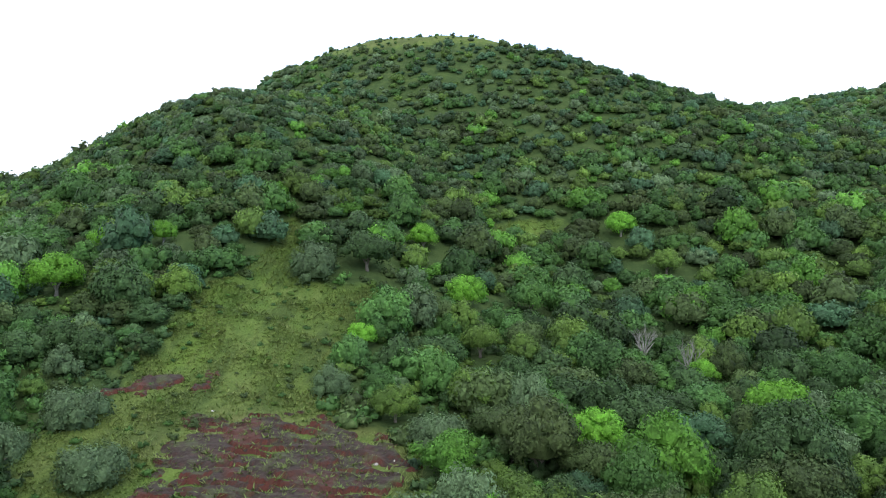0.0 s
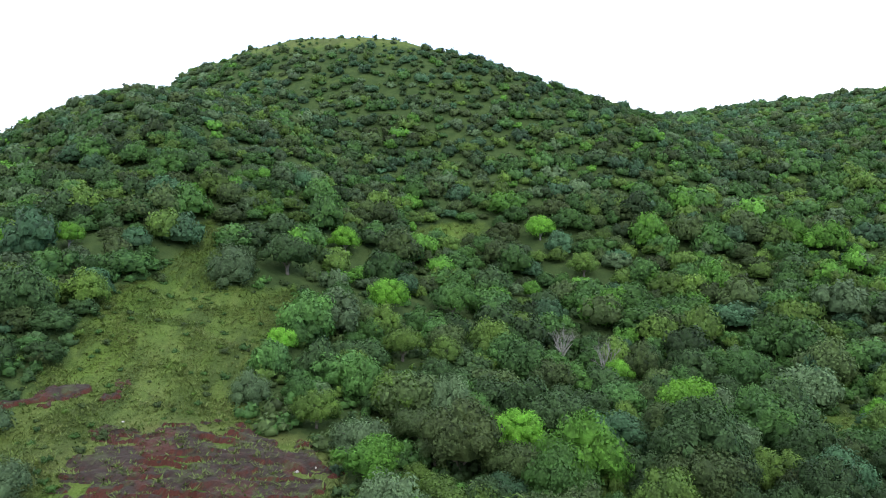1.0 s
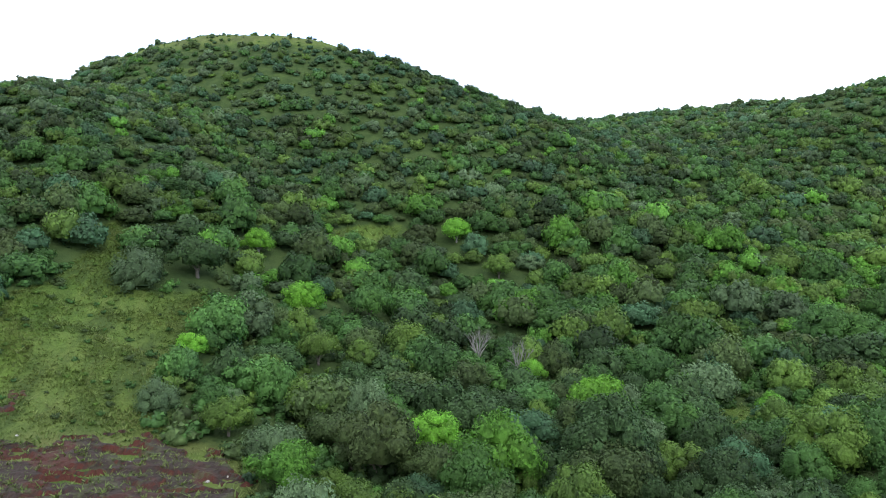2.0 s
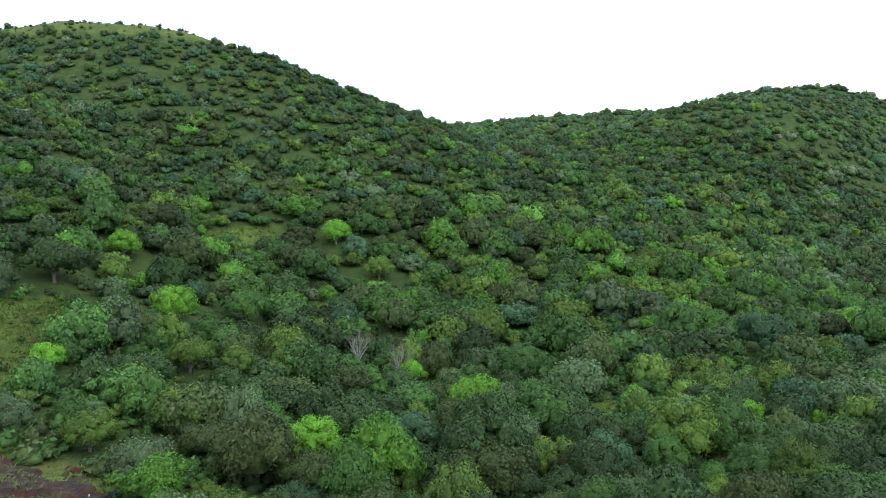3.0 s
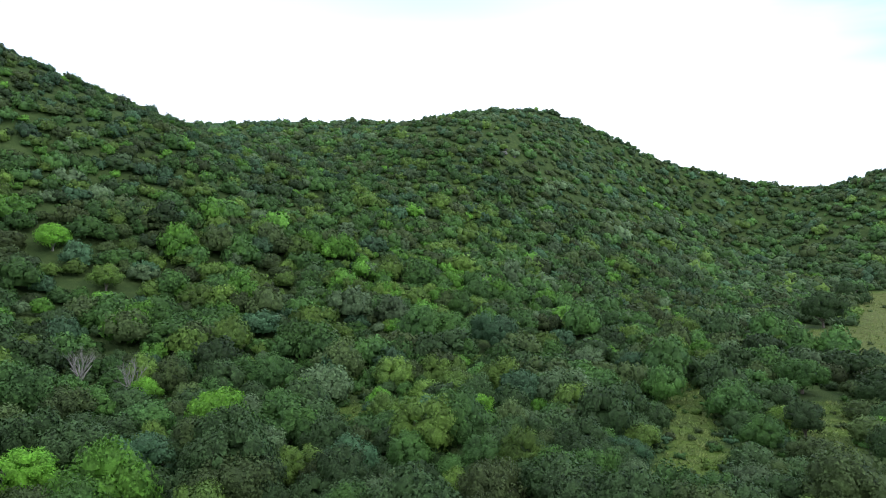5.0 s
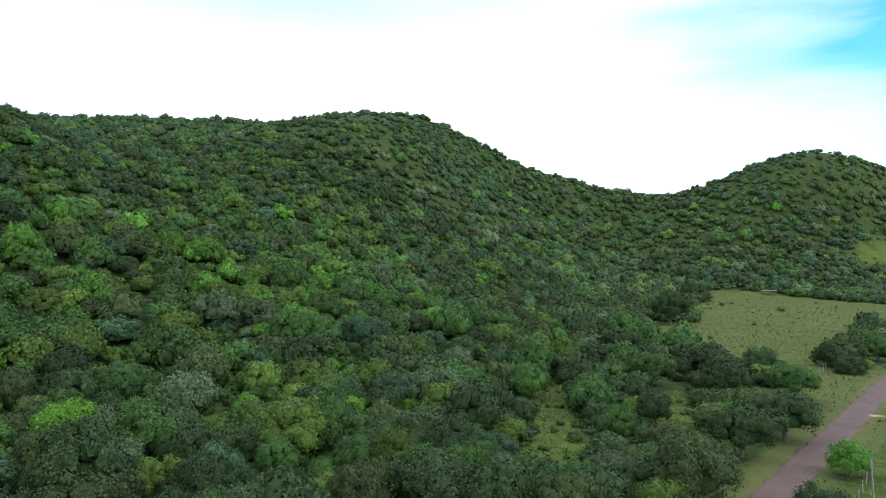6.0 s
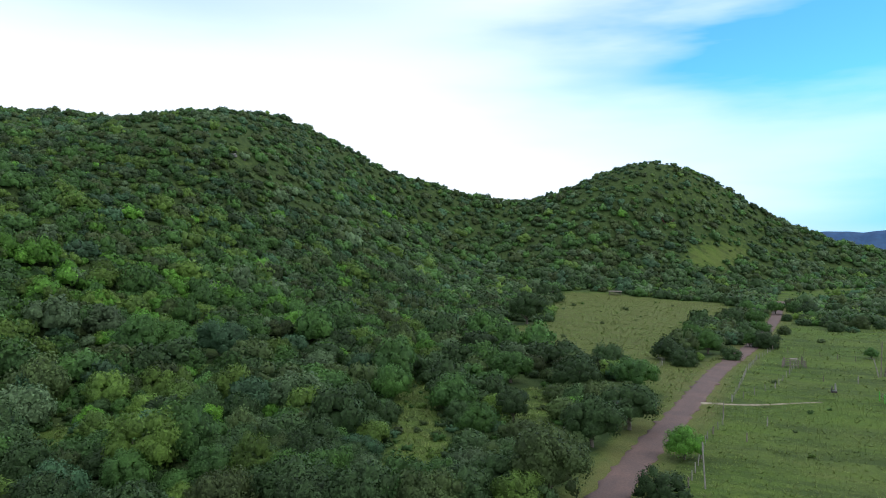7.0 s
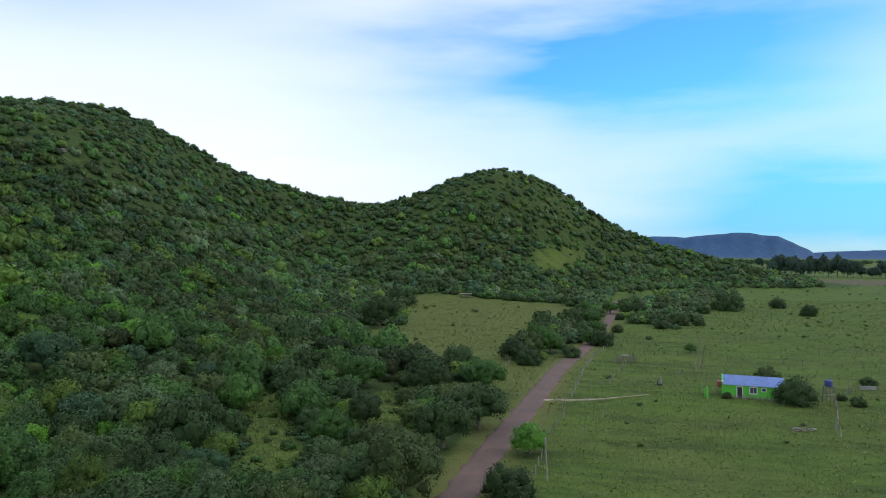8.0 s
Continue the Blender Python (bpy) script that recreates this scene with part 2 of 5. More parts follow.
WOOD = rough_material("weathered_wood", (0.2, 0.17, 0.14), (0.11, 0.09, 0.075), 2.0)
PALE_WOOD = rough_material("bleached_wood", (0.32, 0.3, 0.27), (0.22, 0.2, 0.18), 2.0)
GREEN_PAINT = rough_material("green_wall_paint", (0.1, 0.5, 0.045), (0.085, 0.42, 0.045), 0.7, 0.7, bump=0.1, spread=0.02)
WHITE_PAINT = rough_material("white_paint", (0.76, 0.76, 0.74), (0.66, 0.66, 0.64), 2.0, 0.6, bump=0.1)
ROOF_METAL = rough_material("blue_grey_roof_sheet", (0.33, 0.47, 0.85), (0.27, 0.4, 0.74), 0.8, 0.45, 0.2, bump=0.1, spread=0.05)
RED_SHEET = rough_material("red_sheet", (0.24, 0.045, 0.035), (0.16, 0.04, 0.03), 1.5, 0.6)
# near-black colour that paints the shade inside the doorway
INSIDE_SHADE = rough_material("opening_shade", (0.02, 0.02, 0.022), (0.03, 0.03, 0.03), 2.0, 0.4)
GLASS = rough_material("dark_window_glass", (0.06, 0.08, 0.11), (0.05, 0.065, 0.09), 1.0, 0.12, bump=0.0)
BLUE_PLASTIC = rough_material("blue_tank_plastic", (0.035, 0.06, 0.24), (0.03, 0.05, 0.19), 1.0, 0.4, bump=0.05)
CONCRETE = rough_material("grey_concrete", (0.32, 0.31, 0.3), (0.22, 0.215, 0.21), 1.2)
DARK_METAL = rough_material("dark_metal", (0.05, 0.05, 0.055), (0.09, 0.07, 0.06), 2.0, 0.5, 0.5)

# ---- the lie of the land ----
HILLS = [(-88.7, 337.7, 33.9, 236.8, 101.3, -1.98), (-69.6, 233.4, 64.1, 84.7, 61.6, -0.83), (-24.5, 331.8, 111.4, 83.5, 172.8, 0.94), (-41.5, 157.9, 26.9, 53.2, 75.8, -0.58), (218.2, 349.3, 90.7, 194.9, 111.0, 0.22), (305.7, 264.2, 92.4, 159.3, 70.9, 0.31), (393.6, 283.3, 80.4, 268.0, 52.9, -0.61), (581.7, 230.8, 5.3, 204.1, 136.0, -0.35), (581.2, 87.5, 95.8, 61.1, 129.2, 0.95), (-195.2, 230.9, 20.7, 128.5, 159.4, -0.33), (-238.5, 126.5, 44.2, 111.3, 116.4, -0.06), (641.2, 9.9, 40.3, 47.6, 132.7, 0.3), (362.0, 226.0, 31.0, 62.0, 60.0, 0.0)]
CLEARING = [(-32.6, 140.4), (-28.4, 147.2), (-21.4, 143.6), (-26.1, 128.8), (-24.9, 122.5), (-17.2, 122.1), (-8.6, 125.0), (-7.0, 114.8), (-10.5, 105.0), (-12.4, 93.8), (-13.8, 86.8), (-11.3, 81.0), (-3.3, 77.7), (-1.6, 71.3), (-0.9, 65.2), (-2.0, 38.0), (-40.0, 38.0), (-37.5, 60.8), (-41.8, 67.7), (-40.6, 72.2), (-38.8, 79.2), (-37.2, 83.3), (-38.3, 87.3), (-37.5, 92.1), (-36.4, 96.9), (-38.6, 104.5), (-37.2, 112.0), (-33.5, 121.3), (-31.7, 130.7)]
SCAR = [(-27.5, 71.1), (-24.5, 79.0), (-13.8, 80.6), (-8.5, 79.0), (-3.6, 76.4), (-2.6, 66.0), (-8.0, 61.0), (-25.0, 60.5)]
SMALL_CLEARING = [(11.5, 175.6), (20.8, 183.7), (32.4, 183.4), (26.6, 174.0), (16.4, 168.5)]
GLADE_A = [(60.1, 88.1), (68.1, 90.3), (60.8, 75.4), (52.2, 72.7)]
GLADE_B = [(121, 67), (124, 62), (104, 50), (88, 40), (70, 32), (64, 38), (72, 43), (86, 47), (102, 57)]
GLADE_C = [(124.4, 44.8), (132.8, 38.5), (110.9, 31.2), (94.6, 28.2), (92.9, 33.4), (107.8, 40.7)]
PASTURE = [(189.1, 79.7), (250.4, 73.1), (386.5, 123.2), (409.5, 84.8), (395.1, 24.3), (326.7, 4.9), (264.1, 28.7), (177.1, 24.9), (168.8, 10.3), (126.1, 14.6), (139.7, 21.9), (158.1, 28.7), (162.8, 37.7)]
TERRACE = [(491.7, 57.7), (514.4, 52.2), (561.2, 21.8), (564.1, 13.1), (509.3, 31.5)]
BUSH_BELT = [(383.1, -0.0), (610.8, -76.4), (650.1, -122.5), (607.8, -97.6), (484.4, -64.8), (287.6, -34.0), (258.1, -19.3), (296.3, -4.5)]
HEATH = [(-54.0, 290.6), (-31.0, 281.5), (-3.8, 265.0), (10.6, 256.4), (-3.7, 256.6), (-29.4, 266.7)]
OUTCROP = (239.0, 214.3)
HILL_SCAR = (521.6, 69.0)
ROAD = [(-400.0, 34.0), (-150.0, 24.0), (-20.0, 17.5), (76.6, 16.3), (95.9, 15.7), (123.8, 13.9), (168.4, 11.6), (217.3, 5.7), (253.8, 3.4), (305.1, -0.0), (356.1, -1.4), (420.0, -3.0), (900.0, -20.0)]
LANDMARKS = [
    (17.5, 76.9, 3.4, 'fresh'), (39.5, 82.2, 4.5, 'fresh'), (38.3, 103.1, 2.6, 'fresh'), (22.1, 92.5, 2.3, 'fresh'),
    (-5.0, 83.0, 3.0, 'lime'), (5.5, 66.8, 2.0, 'lime'), (-11.1, 102.0, 2.3, 'fresh'), (56.4, 98.8, 4.3, 'mid'),
    (4.9, 125.3, 3.8, 'fresh'), (-56.0, 103.9, 4.3, 'fresh'), (-48.5, 125.0, 2.7, 'fresh'), (-57.4, 122.6, 3.0, 'fresh'),
    (44.9, 175.2, 4.3, 'fresh'), (49.9, 155.5, 3.9, 'lime'), (-31.2, 63.7, 3.4, 'grey'), (-45.5, 79.6, 1.6, 'lime'),
    (0.0, 76.4, 3.6, 'grey'), (-13.1, 88.4, 2.8, 'grey'), (-21.3, 123.4, 4.7, 'grey'), (-13.0, 128.6, 5.1, 'dark'),
    (-3.3, 150.0, 3.6, 'fresh'), (17.1, 131.5, 4.7, 'mid'), (6.3, 106.9, 3.6, 'lime'), (-38.8, 75.3, 3.8, 'grey'),
    (-40.6, 67.6, 1.9, 'grey'), (72.5, 69.8, 2.8, 'fresh'), (93.7, 106.1, 5.1, 'mid'), (37.4, 104.9, 2.7, 'bare'),
    (33.5, 115.4, 2.8, 'bare'), (99.2, 103.8, 5.1, 'mid'), (108.9, 100.4, 5.4, 'teal'), (114.9, 71.0, 3.2, 'teal'),
    (116.4, 81.5, 3.4, 'grey'), (95.5, 10.4, 2.7, 'bright'), (77.2, 10.6, 3.1, 'dark'), 
    (344.1, 102.9, 8.0, 'dark'), (229.0, 76.1, 6.8, 'dark'), (131.6, 47.0, 4.7, 'mid'), (107.2, 19.6, 4.9, 'dark'),
    (95.6, 22.4, 4.3, 'dark'), (103.4, 36.5, 3.2, 'dark'), (129.7, 33.5, 4.9, 'dark'), (75.9, 31.9, 3.2, 'grey'),
    (91.8, 37.7, 2.8, 'mid'), (136.4, 23.9, 4.8, 'mid'), (78.6, 24.7, 3.6, 'dark'), (72.2, 27.7, 3.1, 'dark'),
    (141.5, -33.4, 4.1, 'dark'), (376.0, -57.2, 8.6, 'dark'), (401.9, -86.3, 4.6, 'dark'), (353.2, -89.0, 4.3, 'dark'),
    
    (162.3, -52.4, 1.9, 'dark'), (206.4, -22.1, 1.9, 'mid'), (163.4, -33.1, 3.0, 'olive'), (143.2, -21.8, 1.0, 'olive'),
    (142.2, -44.1, 1.6, 'olive'), (146.9, -42.7, 1.1, 'olive'),
    (146.8, 58.3, 2.7, 'dark'), (161.6, 58.3, 2.5, 'dark'), (165.2, 51.2, 2.8, 'mid'), (151.9, 40.8, 2.9, 'dark'), (162.6, 69.0, 2.7, 'mid'),
    (172.4, 19.2, 3.5, 'dark'), (195.1, 15.6, 4.1, 'mid'), (219.7, 21.9, 3.3, 'mid'), (187.8, 9.5, 2.7, 'dark'),
    (215.6, 6.3, 2.4, 'mid'), (270.2, 13.1, 4.3, 'dark'), (284.3, 6.1, 4.1, 'mid'), (334.4, 11.1, 3.8, 'mid'),
    (335.7, -0.4, 4.3, 'mid'), (246.5, 4.2, 3.6, 'mid'), (215.7, 2.3, 4.0, 'dark'), (254.8, -2.8, 2.3, 'olive'),
    (304.9, -4.3, 2.3, 'dark'), (335.6, -7.2, 3.3, 'mid'), (329.9, -13.3, 5.4, 'dark'), (346.0, -26.2, 4.2, 'dark'),
    (272.6, -18.7, 2.7, 'dark'), (288.8, -27.2, 3.7, 'olive'), (289.1, -33.7, 2.6, 'dark'), (351.3, -43.4, 3.4, 'dark'),
    (435.2, 26.4, 4.6, 'olive'), (87.9, 26.9, 1.6, 'lime'), (164.6, 34.9, 4.2, 'dark'), (119.3, 53.0, 2.4, 'lime'),
]
SMALL_SCAR = [(-38.7, 81.4), (-37.2, 84.0), (-33.2, 86.4), (-29.4, 89.2), (-28.8, 87.4), (-32.7, 83.8)]


def inside(x, y, ring):
    """Which of the points lie within a ring of corners."""
    found = np.zeros(np.shape(x), bool)
    for (ax, ay), (bx, by) in zip(ring, ring[1:] + ring[:1]):
        cross = ((ay > y) != (by > y)) & (x < (bx - ax) * (y - ay) / (by - ay + 1e-12) + ax)
        found ^= cross
    return found


def ring_distance(x, y, ring, closed=True):
    """Metres from each point to a line of corners."""
    best = np.full(np.shape(x), 1e9)
    for (ax, ay), (bx, by) in zip(ring, ring[1:] + (ring[:1] if closed else [])):
        dx, dy = bx - ax, by - ay
        s = np.clip(((x - ax) * dx + (y - ay) * dy) / (dx * dx + dy * dy), 0, 1)
        best = np.minimum(best, np.hypot(x - ax - s * dx, y - ay - s * dy))
    return best


def within(x, y, ring, soft):
    """1 inside a ring and 0 outside, over a soft edge."""
    d = ring_distance(x, y, ring) * np.where(inside(x, y, ring), 1, -1)
    return np.clip(d / soft + 0.5, 0, 1)


def waves(x, y, size, seed):
    """A smooth uneven field between about -1 and 1, with features of that many metres."""
    r = np.random.RandomState(seed)
    total = 0
    for k in range(7):
        a, f, p = r.uniform(0, math.tau), math.tau / size * r.uniform(0.6, 1.6), r.uniform(0, math.tau)
        total = total + np.sin((x * math.cos(a) + y * math.sin(a)) * f + p + 0.8 * np.sin((x * math.sin(a) - y * math.cos(a)) * f * 0.7 + p))
    return total / 3.2


def ground_z(x, y):
    x, y = np.asarray(x, float), np.asarray(y, float)
    total = 0
    for cx, cy, h, a, b, turn in HILLS:
        c, s = math.cos(turn), math.sin(turn)
        u, w = ((x - cx) * c + (y - cy) * s) / a, (-(x - cx) * s + (y - cy) * c) / b
        total = total + (h * np.exp(-0.9 * (u * u + w * w))) ** 2.2
    high = total ** (1 / 2.2) + 19 * np.clip((np.hypot(x, y) - 1150) / 2900, 0, 1)
    return high + np.clip(high / 8, 0.06, 1) * (0.7 * waves(x, y, 34, 3) + 0.35 * waves(x, y, 13, 5))


def road_y(x):
    return np.interp(x, [p[0] for p in ROAD], [p[1] for p in ROAD])


def open_ground(x, y):
    """1 where turf lies open, 0 where woods stand."""
    opened = np.zeros(np.shape(x))
    for ring, soft in ((CLEARING, 5), (SMALL_CLEARING, 5), (GLADE_A, 4), (GLADE_B, 4), (GLADE_C, 4), (PASTURE, 6)):
        opened = np.maximum(opened, within(x, y, ring, soft))
    belt = within(x, y, BUSH_BELT, 6)
    plain = (1 - 0.52 * belt) * np.clip((road_y(x) + 4.5 - y) / 2 + 0.5, 0, 1) * np.clip((3.2 - ground_z(x, y)) / 2, 0, 1)
    verge = np.clip((5.5 - np.abs(y - road_y(x))) / 2, 0, 1) * (x < 425)
    far = np.clip((np.hypot(x, y) - 760) / 40, 0, 1)
    return np.maximum.reduce([opened, plain, verge, far])


def thin_woods(x, y):
    """0 to 1: how open the scrub is on the hilltops and the dry flank of the round hill."""
    z = ground_z(x, y)
    top = np.clip((z - 97) / 9, 0, 1) * (x < 140) * (0.84 + 0.2 * waves(x, y, 26, 12))
    flank = np.clip((x - 0.9 * y - 440) / 60, 0, 1) * np.clip((z - 2) / 6, 0, 1) * 0.33
    flank = np.maximum.reduce([flank, within(x, y, TERRACE, 8) * 0.92, within(x, y, HEATH, 12) * 0.5])
    bare = np.clip(waves(x, y, 60, 8) * 1.5 - 1.0, 0, 1) * 0.3 * np.clip((z - 45) / 20, 0, 1)
    return np.maximum.reduce([top, flank, bare])


def link_mesh(name, verts, faces, materials, which=None, smooth=False, normals=None):
    """One mesh object from arrays of corners and of faces that all have as many corners; normals: how each corner is shaded."""
    verts, faces = np.asarray(verts, np.float32), np.asarray(faces, np.int32)
    me = bpy.data.meshes.new(name)
    me.vertices.add(len(verts)), me.loops.add(faces.size), me.polygons.add(len(faces))
    me.vertices.foreach_set("co", verts.ravel())
    me.loops.foreach_set("vertex_index", faces.ravel())
    me.polygons.foreach_set("loop_start", np.arange(len(faces), dtype=np.int32) * faces.shape[1])
    for m in materials:
        me.materials.append(m)
    if which is not None:
        me.polygons.foreach_set("material_index", np.asarray(which, np.int32))
    me.polygons.foreach_set("use_smooth", np.full(len(faces), smooth))
    me.update(calc_edges=True)
    me.validate()
    if normals is not None:
        me.normals_split_custom_set_from_vertices(np.asarray(normals, np.float32))
    return new(name, me)


def part(name, bm, mat, parent, label=""):
    """A bmesh as ONE mesh object under its thing or part."""
    me = bpy.data.meshes.new(name)
    bm.to_mesh(me)
    bm.free()
    me.materials.append(mat)
    ob = new(name, me)
    ob.parent = parent
    return tagged(ob, label)


def box(x0, y0, z0, x1, y1, z1, bevel=0.01, bm=None):
    """A bevelled block between two corners, added to bm."""
    one = bmesh.new()
    bmesh.ops.create_cube(one, size=1)
    bmesh.ops.transform(one, verts=one.verts, matrix=Matrix.Translation(((x0 + x1) / 2, (y0 + y1) / 2, (z0 + z1) / 2)) @ Matrix.Diagonal((x1 - x0, y1 - y0, z1 - z0, 1)))
    if bevel:
        bmesh.ops.bevel(one, geom=one.edges[:], offset=bevel, segments=1, affect="EDGES")
    if bm is None:
        return one
    me = bpy.data.meshes.new("block")
    one.to_mesh(me)
    one.free()
    bm.from_mesh(me)
    bpy.data.meshes.remove(me)
    return bm


def stick(points, radii, sides=6, bm=None):
    """A tapering bent limb through points, added to bm."""
    bm = bm or bmesh.new()
    rings = []
    for i, (p, r) in enumerate(zip(points, radii)):
        p = Vector(p)
        way = (Vector(points[min(i + 1, len(points) - 1)]) - Vector(points[max(i - 1, 0)])).normalized()
        a = way.orthogonal().normalized()
        b = way.cross(a)
        rings.append([bm.verts.new(p + r * (math.cos(math.tau * k / sides) * a + math.sin(math.tau * k / sides) * b)) for k in range(sides)])
    for low, high in zip(rings, rings[1:]):
        for k in range(sides):
            bm.faces.new((low[k], low[(k + 1) % sides], high[(k + 1) % sides], high[k]))
    bm.faces.new(rings[-1]), bm.faces.new(rings[0][::-1])
    return bm


# ---- ground ----
def build_ground():
    n = 360
    u = np.linspace(-1, 1, n)
    gx, gy = 110 + 190 * np.sinh(u * 3.86), 110 + 190 * np.sinh(u * 3.86)
    x, y = (a.ravel() for a in np.meshgrid(gx, gy))
    verts = np.stack([x, y, ground_z(x, y)], 1)
    i = (np.arange(n - 1)[:, None] * n + np.arange(n - 1)).ravel()
    ob = link_mesh("ground", verts, np.stack([i, i + 1, i + n + 1, i + n], 1), [GROUND], smooth=True)
    meadow = np.maximum(open_ground(x, y), np.clip(thin_woods(x, y) * 1.1, 0, 1))
    verge = np.clip((5.0 - np.abs(np.abs(y - road_y(x)) - 2.0)) / 3, 0, 1) * 0.7 * (x < 425)
    dry = np.maximum.reduce([np.clip(thin_woods(x, y) * 0.5, 0, 0.4), verge, within(x, y, CLEARING, 6) * 0.2, np.clip(1 - ring_distance(x, y, SCAR) / 5, 0, 1) * 0.65, within(x, y, PASTURE, 6) * 0.55])
    d, az = np.hypot(x, y), np.degrees(np.arctan2(x, y))
    tilled = np.clip((d - 760) / 40, 0, 1) * np.clip((1010 - d) / 40, 0, 1) * np.clip((az - 101.5) / 0.8, 0, 1) * np.clip((125 - az) / 3, 0, 1) * 0.85
    tilled = np.maximum(tilled, np.clip((d - 1500) / 60, 0, 1) * np.clip((2000 - d) / 60, 0, 1) * np.clip((az - 97) / 2, 0, 1) * 0.5)
    for name, values in (("meadow", meadow), ("dry", dry), ("tilled", tilled)):
        at = ob.data.attributes.new(name, "FLOAT", "POINT")
        at.data.foreach_set("value", values.astype(np.float32))
    return tagged(ob, "grassy valley floor and hills with leaf litter under scrub", "ground", kind="structure")


build_ground()


def build_road():
    """A packed-earth road with a slight crown, worn wheel lines and ragged edges."""
    s = np.concatenate([np.arange(-400, 0, 8.0), np.arange(0, 425, 1.2)])
    y0 = np.convolve(np.pad(road_y(s), 6, mode="edge"), np.ones(13) / 13, "valid")
    across = 0.78 * np.array([-2.9, -2.55, -1.9, -1.2, -0.5, 0.0, 0.5, 1.2, 1.9, 2.55, 2.9])
    rise = np.array([-0.25, 0.07, 0.13, 0.1, 0.15, 0.17, 0.15, 0.1, 0.13, 0.07, -0.25])
    x = np.repeat(s, len(across))
    wob = np.where(np.abs(np.tile(across, len(s))) > 1.95, 0.45 * waves(x, np.tile(across, len(s)) * 40, 4, 9), 0)
    y = np.repeat(y0, len(across)) + np.tile(across, len(s)) + wob
    z = ground_z(x, np.repeat(y0, len(across))) + np.tile(rise, len(s)) + 0.02 * waves(x, y, 2.2, 4)
    k = len(across)
    i = (np.arange(len(s) - 1)[:, None] * k + np.arange(k - 1)).ravel()
    ob = link_mesh("road", np.stack([x, y, z], 1), np.stack([i, i + k, i + k + 1, i + 1], 1), [ROAD_EARTH], smooth=True)
    tagged(ob, "reddish packed-earth country road with worn wheel tracks", "road", kind="structure")


build_road()


def spread(step, low, high, seed):
    """Scattered places over a rectangle, about step metres apart."""
    r = np.random.RandomState(seed)
    gx, gy = np.meshgrid(np.arange(low[0], high[0], step), np.arange(low[1], high[1], step * 0.87))
    gx = gx + (np.arange(gx.shape[0]) % 2)[:, None] * step / 2
    return (gx + r.uniform(-0.37, 0.37, gx.shape) * step).ravel(), (gy + r.uniform(-0.37, 0.37, gx.shape) * step).ravel()


# ---- trees ----
def ball(level):
    bm = bmesh.new()
    bmesh.ops.create_icosphere(bm, subdivisions=level, radius=1)
    v = np.array([p.co[:] for p in bm.verts])
    f = np.array([[c.index for c in face.verts] for face in bm.faces])
    bm.free()
    return v, f


BALLS = {level: ball(level) for level in (1, 2)}


